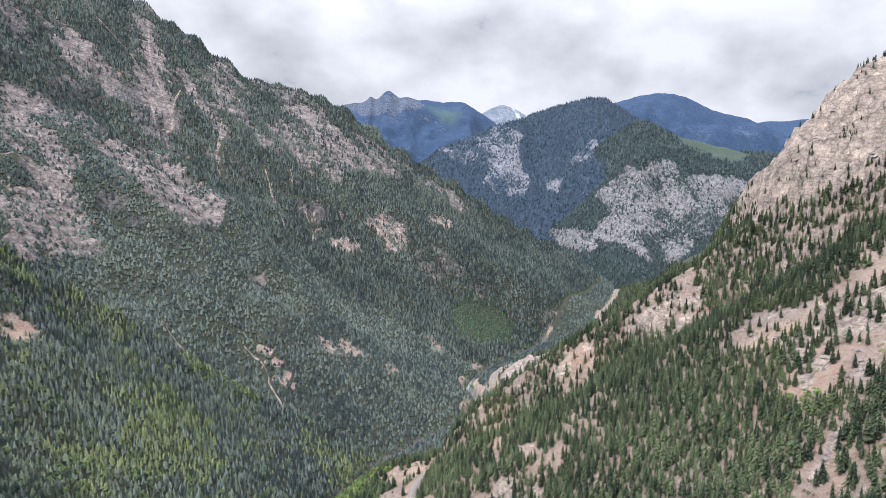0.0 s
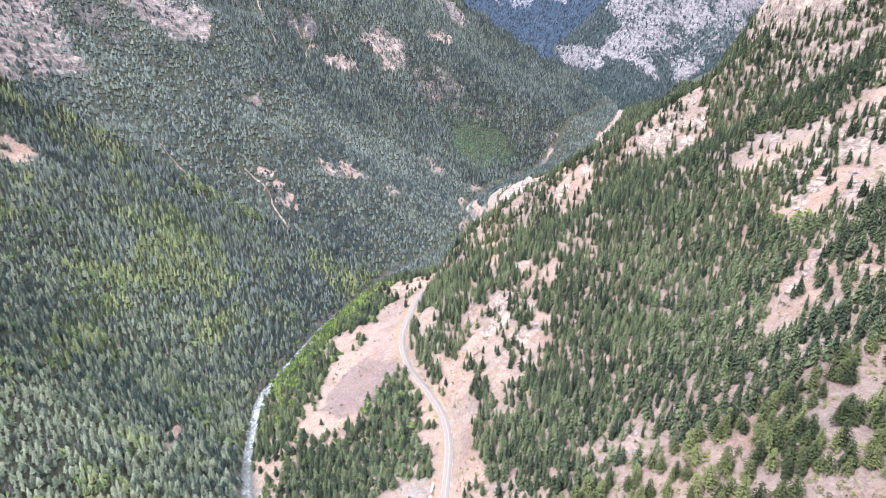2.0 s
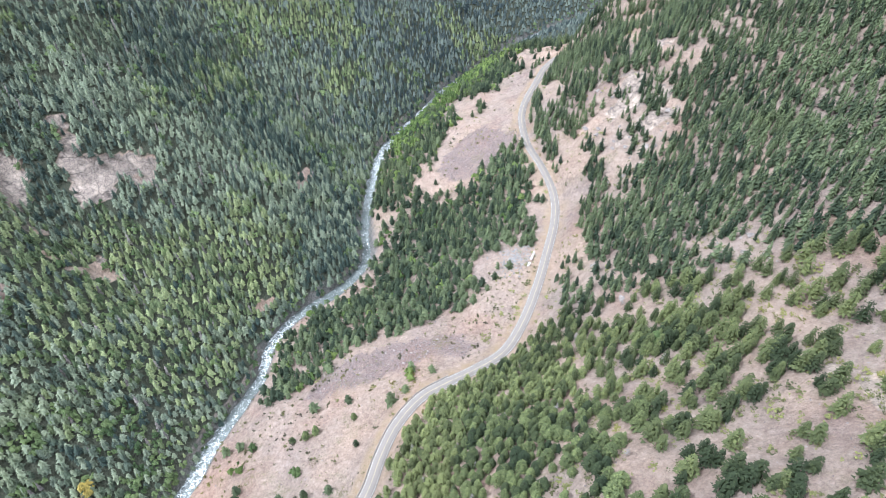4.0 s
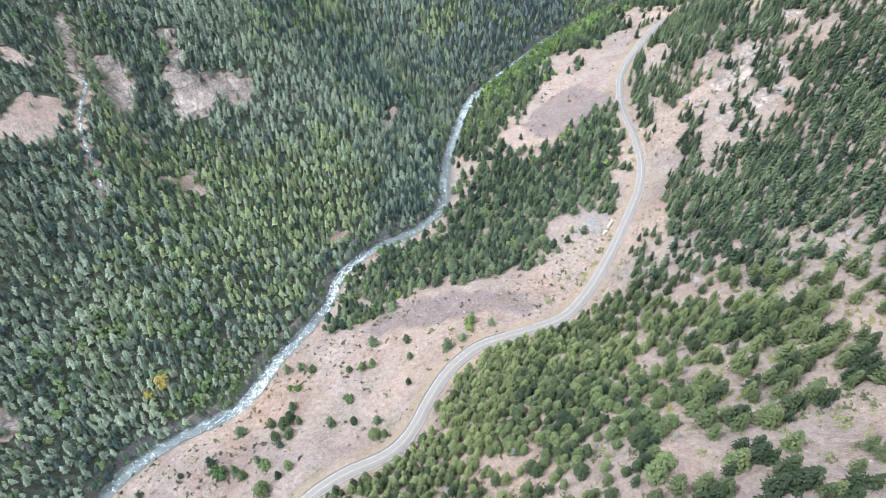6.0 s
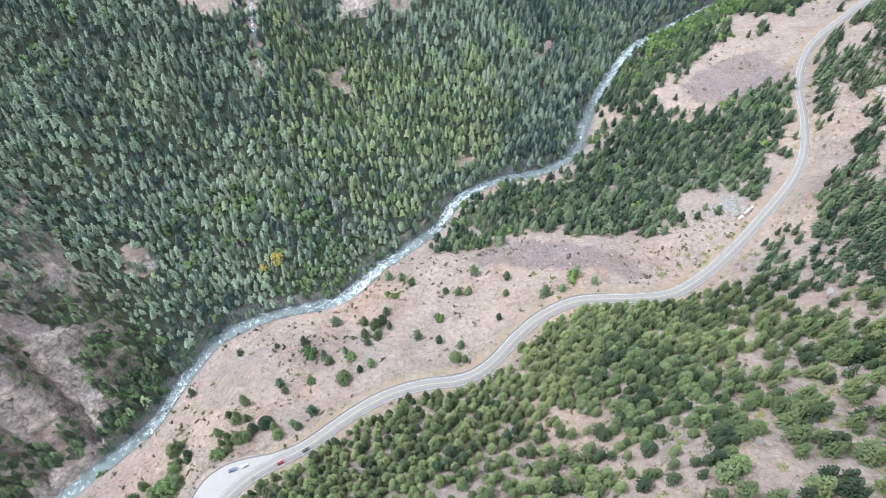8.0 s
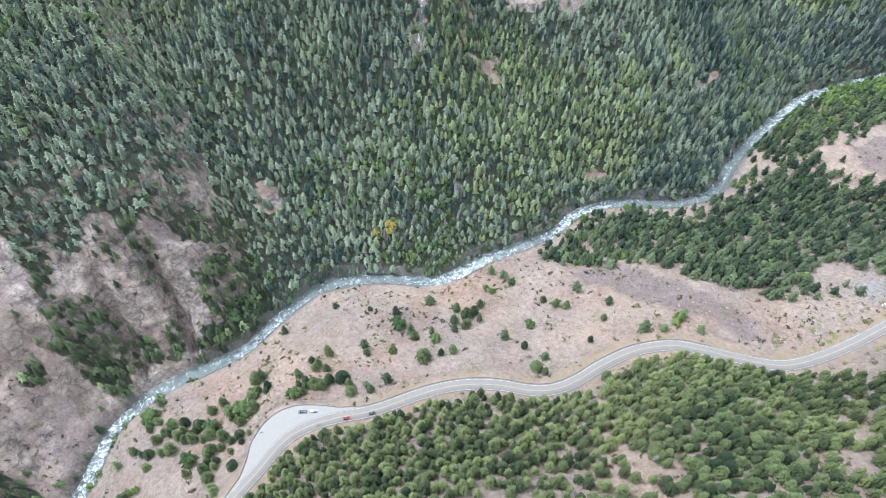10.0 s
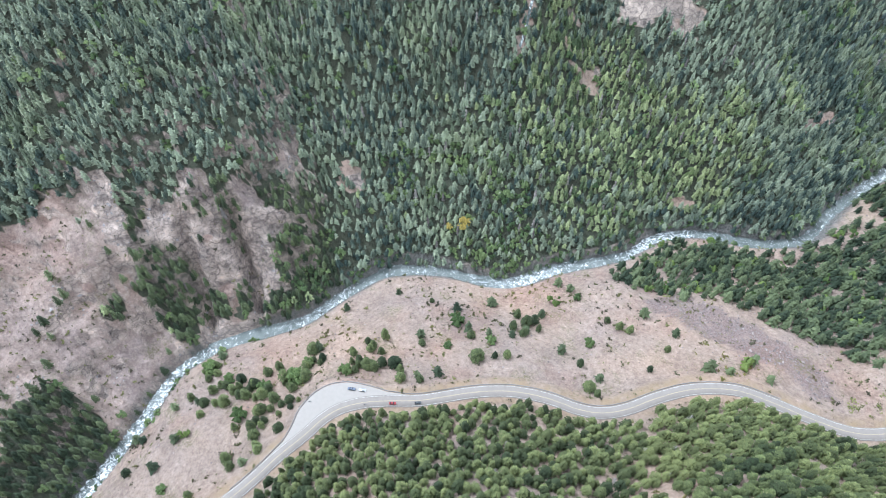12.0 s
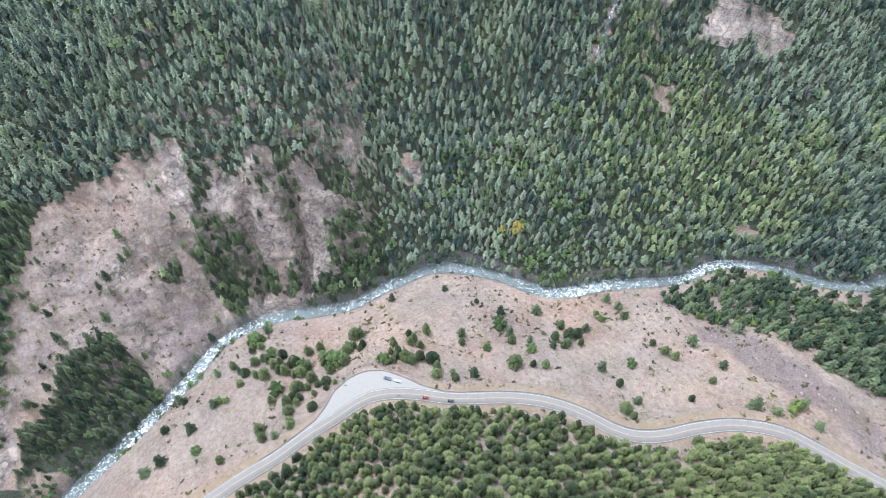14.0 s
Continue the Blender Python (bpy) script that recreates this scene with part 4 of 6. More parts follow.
# where sun breaks through the clouds; firs there get the lighter, yellower needles
sunny = 0.75 * step_up(0.05, 0.45, fbm(x, y, 75, 3, 156)) * step_up(380, 470, y) + blob(x, y, -325, 265, 75, 90, 20) + 0.4 * blob(x, y, -320, 780, 80, 150, 60) + blob(x, y, -290, 345, 45, 60) + 0.5 * fbm(x, y, 40, 3, 155)
sunlit = ~leafy & (rng.random(len(x)) < 0.8 * step_up(0.2, 0.8, sunny))
old = ~leafy & ~sunlit
# haze-toned firs take over gradually with distance
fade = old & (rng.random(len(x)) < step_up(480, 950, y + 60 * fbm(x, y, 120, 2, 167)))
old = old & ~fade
gorge_side = old & (y < 25) & (x > -350)
old = old & ~gorge_side
stamp("fir_forest_lower", MID_FIR, on_ground(x[old], y[old]), h[old] * 0.72, 0.9 + 0.4 * rng.random(old.sum()), tints(x[old], y[old]), MAT_FIR,
      "dense dark green fir forest on the lower western slope", "forest")
stamp("fir_forest_gorge", NEAR_FIR, on_ground(x[gorge_side], y[gorge_side]), h[gorge_side] * 0.75, 0.9 + 0.3 * rng.random(gorge_side.sum()), tints(x[gorge_side], y[gorge_side]), MAT_SLOPE,
      "dark green firs in the ravines of the gorge", "forest")
stamp("fir_forest_middle", MID_FIR, on_ground(x[fade], y[fade]), h[fade] * 0.74, 0.85 + 0.4 * rng.random(fade.sum()), tints(x[fade], y[fade], 1.2), MAT_HAZED_FIR,
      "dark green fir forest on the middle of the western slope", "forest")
stamp("young_fir_forest", MID_FIR, on_ground(x[sunlit], y[sunlit]), h[sunlit] * 0.70, 0.9 + 0.4 * rng.random(sunlit.sum()), tints(x[sunlit], y[sunlit]), MAT_SUNLIT_FIR,
      "firs on the western slope, coloured yellowish green as if sunlit", "forest")
stamp("broadleaf_trees_west", LEAFY, on_ground(x[leafy], y[leafy]), h[leafy] * 0.60, 0.9 + 0.4 * rng.random(leafy.sum()), tints(x[leafy], y[leafy]), MAT_LEAF,
      "light green broadleaf trees among the firs", "trees")
# grey dead firs among the living
x, y = scatter(-560, -240, -100, 620, 11, lambda x, y: np.clip(0.05 + 0.5 * blob(x, y, -330, 222, 22, 40) + 0.25 * fbm(x, y, 50, 2, 160), 0, 0.5) * (sample(DR, x, y) > 15) * (sample(DENS, x, y) > 0.5))
stamp("dead_firs", [conifer_template(4, 4, 0.13, s) for s in (61, 62)], on_ground(x, y), 11 + 5 * rng.random(len(x)), np.ones(len(x)), rng.random(len(x)), MAT_GREY_FIR,
      "grey dead firs standing in the forest", "dead trees")
# western slope, far part
xa, ya = scatter(-1150, -700, -500, 950, 15.0, keep_west)
xb, yb = scatter(-1400, 720, 950, 1420, 5.9, keep_west)
xd, yd = scatter(-200, 730, 900, 2450, 6.6, keep_bench)
xe, ye = scatter(-1500, 720, 1420, 2330, 5.9, keep_west)
x, y = np.hstack([xa, xb, xd]), np.hstack([ya, yb, yd])
h = 8.5 + 6.5 * rng.random(len(x))
fresh = blob(x, y, 95, 1620, 115, 75, 45) + 0.5 * rng.random(len(x)) > 0.75
greener = blob(xe, ye, 95, 1620, 115, 75, 45) + 0.5 * rng.random(len(xe)) > 0.75
xf, yf = np.hstack([x[fresh], xe[greener]]), np.hstack([y[fresh], ye[greener]])
stamp("young_forest_far", FAR_FIR, on_ground(xf, yf), 7.5 + 4 * rng.random(len(xf)), 1.0 + 0.4 * rng.random(len(xf)), tints(xf, yf, 0.7), MAT_FRESH,
      "lighter green young forest at the foot of the western slope", "forest")
x, y, h = x[~fresh], y[~fresh], h[~fresh]
stamp("fir_forest_upper", FAR_FIR, on_ground(x, y), h, 0.85 + 0.35 * rng.random(len(x)), tints(x, y, 0.9), MAT_HAZED_FIR,
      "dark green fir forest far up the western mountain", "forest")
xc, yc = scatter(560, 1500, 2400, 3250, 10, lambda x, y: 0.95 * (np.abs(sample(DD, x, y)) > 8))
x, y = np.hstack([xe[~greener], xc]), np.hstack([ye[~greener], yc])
stamp("fir_forest_crest", SPIRES, on_ground(x, y), 8.5 + 7.5 * rng.random(len(x)), 0.85 + 0.35 * rng.random(len(x)), tints(x, y, 0.9), MAT_HAZED_FIR,
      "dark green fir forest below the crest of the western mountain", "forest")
# bench between river and road
x, y = scatter(-300, 60, -420, 900, 5.3, keep_bench)
h = 8 + 6 * rng.random(len(x))
leafy = rng.random(len(x)) < 0.75 * step_up(540, 640, y) * step_up(900, 850, y) * step_up(60, 30, -sample(DR, x, y)) + 0.06
stamp("fir_forest_bench", MID_FIR, on_ground(x[~leafy], y[~leafy]), h[~leafy], 1.05 + 0.4 * rng.random((~leafy).sum()), tints(x[~leafy], y[~leafy]), MAT_SLOPE,
      "green fir forest between the river and the road", "forest")
stamp("broadleaf_trees_bench", LEAFY, on_ground(x[leafy], y[leafy]), h[leafy] * 0.8, 0.9 + 0.4 * rng.random(leafy.sum()), tints(x[leafy], y[leafy]), MAT_FRESH_LEAF,
      "bright green broadleaf trees along the river bank", "trees")
# bushes that overhang both banks of the river
k = rng.integers(2, len(RIVER_LINE) - 14, 1100)
bank = np.where(rng.random(1100) < 0.68, 1, -1)
t = RIVER_LINE[k + 1] - RIVER_LINE[k]
t /= np.linalg.norm(t, axis=1)[:, None]
out = bank * (6.0 + 3.5 * rng.random(1100))
x, y = RIVER_LINE[k, 0] - t[:, 1] * out + 12 * t[:, 0] * rng.random(1100), RIVER_LINE[k, 1] + t[:, 0] * out + 12 * t[:, 1] * rng.random(1100)
m = (np.abs(sample(DR, x, y)) > 5.2) & ~((bank > 0) & (y < 0) & (y > -165)) & ((bank > 0) | (fbm(x, y, 60, 2, 158) > -0.05))
x, y = x[m], y[m]
stamp("bank_bushes", LEAFY, on_ground(x, y), 2.6 + 3.6 * rng.random(len(x)) ** 1.5, 1.1 + 0.5 * rng.random(len(x)), rng.random(len(x)), MAT_LEAF,
      "green bushes overhanging the river banks", "bushes")
# eastern slope, near part: some of its trees stand singly, further down
x, y = scatter(-170, 330, -330, 330, 4.6, lambda x, y: keep_east(x, y) * np.where(y < -90, 0.35, 1.0))
open_wood = step_up(20, 60, x - 0.25 * (y - 150))
m = rng.random(len(x)) > (0.25 + 0.25 * step_up(270, 230, y)) * open_wood
x, y, open_wood = x[m], y[m], open_wood[m]
h = (7.0 + 5.5 * rng.random(len(x))) * (1 + 0.35 * open_wood)
single = (np.abs(x - 15) < 50) & (np.abs(y - 190) < 50)
single[np.cumsum(single) > 240] = False
EAST_SINGLE = np.stack([x, y, h], -1)[single]
x, y, h = x[~single], y[~single], h[~single]
open_wood = step_up(20, 60, x - 0.25 * (y - 150))
split = rng.random(len(x)) < 0.55 - 0.35 * open_wood
stamp("pine_forest_near", PINE, on_ground(x[split], y[split]), h[split], 1.0 + 0.35 * rng.random(split.sum()), tints(x[split], y[split], 0.9), MAT_PINE,
      "open forest of bushy green pines on pinkish talus", "forest")
stamp("fir_forest_near", NEAR_FIR, on_ground(x[~split], y[~split]), h[~split] * 1.15, 1.0 + 0.3 * rng.random((~split).sum()), tints(x[~split], y[~split], 0.9), MAT_PINE,
      "open forest of green firs on pinkish talus", "forest")
xa, ya = scatter(-60, 600, 330, 1060, 5.1, keep_east)
xb, yb = scatter(60, 900, 1060, 2400, 10.5, keep_east)
x, y = np.hstack([xa, xb]), np.hstack([ya, yb])
h = (9.5 + 8.5 * rng.random(len(x)) ** 1.3) * (1 - 0.45 * sample(ROCK, x, y))
stamp("fir_forest_east", EAST_FIR, on_ground(x, y), h, 0.80 + 0.35 * rng.random(len(x)), tints(x, y), MAT_SLOPE,
      "green fir forest in clumps on the eastern slope and spur", "forest")
# bright shrubs in the hollow below the spur
x, y = scatter(255, 345, 420, 575, 4.6, lambda x, y: 0.8 * (blob(x, y, 298, 500, 24, 34, 20) + 0.4 * blob(x, y, 275, 440, 12, 20) > 0.5) * (sample(gully_off, x, y) > 9))
stamp("hollow_shrubs", LEAFY, on_ground(x, y), 2.5 + 3.5 * rng.random(len(x)), 1.2 + 0.5 * rng.random(len(x)), rng.random(len(x)), MAT_FRESH_LEAF,
      "bright green leafy shrubs in a hollow of the slope", "shrubs")
# low scrub on the open talus
xa, ya = scatter(-290, 330, -160, 420, 3.7, keep_scrub)
xb, yb = scatter(-130, 450, 420, 860, 6.5, keep_scrub)
xc, yc = scatter(-420, -225, -280, 30, 4.6, lambda x, y: (0.30 * sample(scar, x, y) + 0.5 * sample(rubbly, x, y)) * (sample(DENS, x, y) < 0.6))
x, y = np.hstack([xa, xb, xc]), np.hstack([ya, yb, yc])
upper = x > -40 + 40 * step_up(300, 250, y)
h = 0.6 + 2.2 * rng.random(len(x)) ** 2.6
stamp("scrub", SHRUB, on_ground(x[~upper], y[~upper], 0.1), h[~upper], 0.9 + 0.6 * rng.random((~upper).sum()), rng.random((~upper).sum()), MAT_SCRUB,
      "low grey-green and yellowish scrub on open talus", "scrub")
upper = upper & (rng.random(len(x)) < 0.55)
stamp("shrubs_upper", LOW_SHRUB, on_ground(x[upper], y[upper], 0.15), 0.6 + 0.8 * h[upper], 1.2 + 0.7 * rng.random(upper.sum()), rng.random(upper.sum()), MAT_SHRUB,
      "broad low yellow-green shrubs between the open pines", "shrubs")

# ---------------------------------------------------------------- river and road
def ribbon(name, line, offsets, zs, mat, smooth=True, attrs=None):
    """A strip along a line: offsets to its left and heights, one of each per edge."""
    p = np.array(line, float)[:, :2]
    t = np.gradient(p, axis=0)
    t /= np.linalg.norm(t, axis=1)[:, None]
    nrm = np.stack([-t[:, 1], t[:, 0]], -1)
    x = p[:, 0:1] + nrm[:, 0:1] * offsets
    y = p[:, 1:2] + nrm[:, 1:2] * offsets
    z = np.broadcast_to(zs, x.shape) if not callable(zs) else zs(x, y)
    return sheet(name, x, y, z, attrs or {}, mat)


def water_material():
    m, n, l, b = material("white_water", 0.5)
    p = position(n)
    f = calc(n, l, 'ADD', tex_noise(n, l, 0.38, 9, 0.78, p, 1.2), calc(n, l, 'MULTIPLY', attribute(n, "foam"), 0.13))
    foam = ramp(n, l, f, [(0.585, (0, 0, 0)), (0.70, (1, 1, 1))])
    deep = ramp(n, l, tex_noise(n, l, 0.05, 4, 0.5, p), [(0.3, (0.085, 0.100, 0.095)), (0.7, (0.15, 0.168, 0.158))])
    l.new(mix(n, l, foam, deep, (0.82, 0.86, 0.87)), b.inputs["Base Color"])
    l.new(calc(n, l, 'MULTIPLY_ADD', foam, 0.35, 0.5), b.inputs["Roughness"])
    bump(n, l, b, f, 0.8, 0.8)
    return m


def asphalt_material():
    m, n, l, b = material("sun_bleached_asphalt", 0.9)
    p = position(n)
    f = tex_noise(n, l, 0.35, 6, 0.6, p)
    g = tex_noise(n, l, 9.0, 3, 0.6, p)
    col = ramp(n, l, f, [(0.3, (0.195, 0.174, 0.154)), (0.7, (0.232, 0.208, 0.186))])
    l.new(mix(n, l, 0.5, col, ramp(n, l, g, [(0.3, (0.8, 0.8, 0.8)), (0.7, (1.15, 1.15, 1.15))]), 'MULTIPLY'), b.inputs["Base Color"])
    return m


MAT_WATER, MAT_ROAD = water_material(), asphalt_material()
river_line = spline(RIVER, 3.0)
across = np.linspace(-6.2, 6.2, 9)
p2 = np.repeat(river_line[:, :1], 9, 1), np.repeat(river_line[:, 1:2], 9, 1)
foam = 0.5 + 0.5 * fbm(p2[0], p2[1], 60, 3, 91)
river = tagged(ribbon("river", river_line, across, lambda x, y: 0.15 + 0.45 * fbm(x, y, 9, 3, 90) + 0.25 * fbm(x, y, 3, 2, 93), MAT_WATER,
                      attrs={"foam": foam}), "grey-green mountain river with white rapids", "river", kind="structure")
road_line = spline(ROAD, 3.0)
road = tagged(ribbon("road", road_line, np.array([-4.3, -4.2, 0.0, 4.2, 4.3]), np.array([59.7, 60.02, 60.10, 60.02, 59.7]), MAT_ROAD),
              "pale grey two-lane asphalt road winding above the river", "road", kind="structure")

# lay-by, lines and edges of the road
road_near = spline(ROAD[1:34], 2.0)
lay_line = spline(ROAD[3:12], 2.0)
lay_w = np.interp(lay_line[:, 1], *LAYBY)
tl = np.gradient(lay_line, axis=0)
tl /= np.linalg.norm(tl, axis=1)[:, None]
nl = np.stack([-tl[:, 1], tl[:, 0]], -1)
MAT_LAY = plain("worn_concrete_paving", (0.268, 0.246, 0.222), 0.9, vary=0.05, scale=0.4)
MAT_WHITE = plain("white_road_paint", (0.58, 0.58, 0.565), 0.7, vary=0.1, scale=1.5)
MAT_AMBER = plain("faded_yellow_road_paint", (0.42, 0.34, 0.215), 0.7, vary=0.12, scale=1.5)
span = np.linspace(0, 1, 8)[None, :] * lay_w[:, None] + 4.1
layby = tagged(sheet("layby", lay_line[:, 0:1] + nl[:, 0:1] * span, lay_line[:, 1:2] + nl[:, 1:2] * span,
                     np.full(span.shape, 60.0), {}, MAT_LAY), "broad pale paved lay-by beside the road", "lay-by", kind="structure")


def stripe(name, line, offset, width, mat, label, parent, dash=None, z=60.13):
    """A painted line beside the middle of the road, whole or dashed."""
    p = np.array(line, float)
    t = np.gradient(p, axis=0)
    t /= np.linalg.norm(t, axis=1)[:, None]
    nn = np.stack([-t[:, 1], t[:, 0]], -1)
    bm = bmesh.new()
    zz = z - abs(offset) * 0.02
    rows = [[bm.verts.new((*(p[i] + nn[i] * (offset + k * width / 2)), zz)) for k in (-1, 1)] for i in range(len(p))]
    for i in range(len(p) - 1):
        if dash is None or (i // dash) % 2 == 0:
            bm.faces.new((rows[i][0], rows[i + 1][0], rows[i + 1][1], rows[i][1]))
    me = bpy.data.meshes.new(name)
    bm.to_mesh(me)
    bm.free()
    me.materials.append(mat)
    ob = new(name, me)
    ob.parent = parent
    if label:
        tagged(ob, label)
    return ob


road_all = spline(ROAD[1:], 3.0)
stripe("edge_line", road_all, 3.55, 0.12, MAT_WHITE, "white edge line", road)
stripe("edge_line", road_all, -3.55, 0.12, MAT_WHITE, "white edge line", road)
stripe("centre_line", road_all, 0.17, 0.12, MAT_AMBER, "faded yellow centre line", road)
stripe("centre_line", road_all, -0.17, 0.12, MAT_AMBER, "faded yellow centre line", road)

# ragged stony chutes
for wide, *line in CHUTES:
    row = spline(line, 6.0)
    edge = 0.55 * wide * (0.25 + 0.7 * rng.random((len(row), 1)) + 0.5 * np.linspace(0, 1, len(row))[:, None])
    wob = 0.8 * wide * np.cumsum(rng.normal(size=(len(row), 1)), 0) / np.sqrt(len(row))
    tagged(ribbon("scree_chute", row, wob + edge * np.array([[-1.0, -0.9, 0, 0.9, 1.0]]), lambda x, y: sample(Z, x, y) + np.array([[-2, 1.4, 0.9, 1.4, -2]]), MAT_GROUND,
                  attrs={"grey": np.ones((len(row), 5)), "rock": np.repeat(0.55 + 0.5 * rng.random((len(row), 1)), 5, 1), "tan": np.full((len(row), 5), 0.55)}), "narrow pale scree chute running down the forested slope", "scree chute", kind="structure")

creek_line = spline(CREEK[1:8], 2.0)
side_creek = tagged(ribbon("side_creek", creek_line, np.linspace(-1.1, 1.1, 3), lambda x, y: sample(Z, x, y) + 0.5, MAT_WATER,
                           attrs={"foam": 0.4 + 0.5 * rng.random((len(creek_line), 3))}), "narrow white side creek tumbling down the slope", "creek", kind="structure")
# ---------------------------------------------------------------- far mountains
def far_material(name, green_d, green_l, rock_d, rock_l, tops):
    m, n, l, b = material(name, 0.95)
    p = position(n)
    g = ramp(n, l, tex_noise(n, l, 0.09, 8, 0.75, p), [(0.36, green_d), (0.64, green_l)])
    st = tex_noise(n, l, 0.10, 8, 0.72, scaled(n, l, p, (1.0, 1.0, 0.42)))
    bed = tex_noise(n, l, 0.16, 7, 0.72, scaled(n, l, p, (0.5, 0.5, 1.3)))
    r = ramp(n, l, st, [(0.38, tuple(0.5 * c for c in rock_d)), (0.47, rock_d), (0.60, rock_l)])
    r = mix(n, l, 0.6, r, ramp(n, l, bed, [(0.38, (0.55, 0.55, 0.57)), (0.5, (1, 1, 1)), (0.64, (1.25, 1.22, 1.2))]), 'MULTIPLY')
    edge = calc(n, l, 'MULTIPLY', calc(n, l, 'SUBTRACT', tex_noise(n, l, 0.05, 10, 0.75, scaled(n, l, p, (1.0, 1.0, 0.6))), 0.5), 1.6)
    k = calc(n, l, 'ADD', attribute(n, "rock"), edge)
    col = mix(n, l, ramp(n, l, k, [(0.44, (0, 0, 0)), (0.56, (1, 1, 1))]), g, r)
    l.new(mix(n, l, attribute(n, "top"), col, tops), b.inputs["Base Color"])
    bump(n, l, b, calc(n, l, 'ADD', st, bed), 0.7, 5.0)
    return m


def within(az, el, line):
    """1 where a bearing and height angle lie inside an outline."""
    odd = np.zeros(az.shape, bool)
    for (ax, ay), (bx, by) in zip(line, line[1:] + line[:1]):
        if ay != by:
            odd ^= ((el < ay) != (el < by)) & (az < ax + (el - ay) * (bx - ax) / (by - ay))
    return odd.astype(float)


def mountain(name, label, crest, depth, grade, mat, rock, seed, lumps=1.0, step=14.0, top=None, faces=(), wood=0, wood_mat=None):
    """A range below its crest line (x, y, z), falling towards the valley, as a sheet with gullies and spurs, cliffs and a wood."""
    line = spline(crest, step)
    rows = int(depth / step)
    mid = line[:, :2].mean(0)
    down = -mid / np.linalg.norm(mid)                     # towards the valley
    s = np.linspace(-0.12, 1, rows)[None, :] * depth
    x = line[:, 0:1] + down[0] * s
    y = line[:, 1:2] + down[1] * s
    fall = grade * np.abs(s)
    z = line[:, 2:3] - fall + step_up(0, 260, np.abs(s)) * lumps * (150 * ridged(x, y, 430, 6, seed) + 50 * fbm(x, y, 200, 4, seed + 9) - 20) + lumps * 9 * fbm(x, y, 60, 3, seed + 5)
    az, el = np.degrees(np.arctan2(x, y)), np.degrees(np.arctan2(z - CAMERA_Z, np.hypot(x, y)))
    wob = 0.45 * fbm(x, y, 90, 4, seed + 21), 0.45 * fbm(x, z, 80, 4, seed + 22)
    k = rock(x, y, z, s) + 0.30 * fbm(x, z, 90, 5, seed + 30)
    for face in faces:
        k = k + 0.50 * within(az + wob[0], el + wob[1], face)
    k = np.clip(k, 0, 1)
    bald = top(x, y, z, s) if top else np.zeros_like(z)
    made = tagged(sheet(name, x, y, np.maximum(z, -60), {"rock": k, "top": bald}, mat), label, "mountain", kind="structure")
    if wood:
        a, c = rng.random(wood) * (x.shape[0] - 1), rng.random(wood) * (x.shape[1] - 1)
        ia, ic = a.astype(int), c.astype(int)
        u, v = a - ia, c - ic
        def mid_of(g):
            return (g[ia, ic] * (1 - u) + g[ia + 1, ic] * u) * (1 - v) + (g[ia, ic + 1] * (1 - u) + g[ia + 1, ic + 1] * u) * v
        m = (rng.random(wood) > 0.03 + 0.86 * step_up(0.30, 0.66, mid_of(k))) & (rng.random(wood) > 1.6 * mid_of(bald))
        p = np.stack([mid_of(x), mid_of(y), mid_of(z) - 1.0], -1)[m]
        stamp(name.replace("mountain", "wood"), SPIRES, p, 10 + 8 * rng.random(len(p)), 0.9 + 0.5 * rng.random(len(p)), rng.random(len(p)), wood_mat,
              "dark conifer wood on a distant mountainside", "forest")
    return made


def at(az, el, d):
    """A place by bearing and height angle from the lookout, at a level distance."""
    return (d * math.sin(radians(az)), d * math.cos(radians(az)), CAMERA_Z + d * math.tan(radians(el)))


MAT_FAR = far_material("far_cliffs_and_forest", (0.018, 0.030, 0.032), (0.046, 0.066, 0.064), (0.150, 0.146, 0.152), (0.255, 0.243, 0.242), (0.075, 0.100, 0.075))
# aerial haze put into base colours: these farther ranges are bluer and paler
MAT_HAZE_BLUE = far_material("hazed_distant_forest", (0.024, 0.046, 0.092), (0.052, 0.088, 0.155), (0.07, 0.09, 0.135), (0.14, 0.16, 0.205), (0.10, 0.155, 0.125))
MAT_MID = far_material("hazed_wooded_slopes", (0.026, 0.045, 0.072), (0.056, 0.084, 0.118), (0.140, 0.146, 0.168), (0.25, 0.25, 0.275), (0.09, 0.125, 0.095))
MAT_PALE = far_material("hazed_bare_peaks", (0.10, 0.13, 0.165), (0.14, 0.175, 0.215), (0.17, 0.195, 0.24), (0.28, 0.305, 0.35), (0.75, 0.78, 0.82))
MAT_WOOD_FAR = foliage_material("distant_needles", (0.042, 0.062, 0.072), (0.118, 0.152, 0.152), (0.06, 0.08, 0.06), 0.3, False, 0.3)
# the wood of the middle range gets the same haze as a bluer tone
MAT_WOOD_MID = foliage_material("hazed_blue_needles", (0.050, 0.078, 0.118), (0.105, 0.142, 0.190), (0.05, 0.075, 0.08), 0.2, False, 0.3)
CLIFF_FACES = [[(13.6, -0.9), (16.3, 1.0), (20.4, 2.0), (20.7, 0.5), (24.7, 0.2), (27.7, -0.3), (28.5, -2.9), (24.9, -3.8), (22.4, -5.0), (21.2, -7.2), (18.7, -7.3), (16.8, -5.6), (15.4, -5.2),
                (13.7, -6.7), (11.7, -5.6), (11.2, -4.0), (14.2, -4.4), (14.9, -2.4)], [(5.8, -2.9), (9.1, -3.2), (11.7, -4.4), (14.2, -6.0), (12.5, -6.8), (9.1, -4.9), (6.3, -3.9)]]
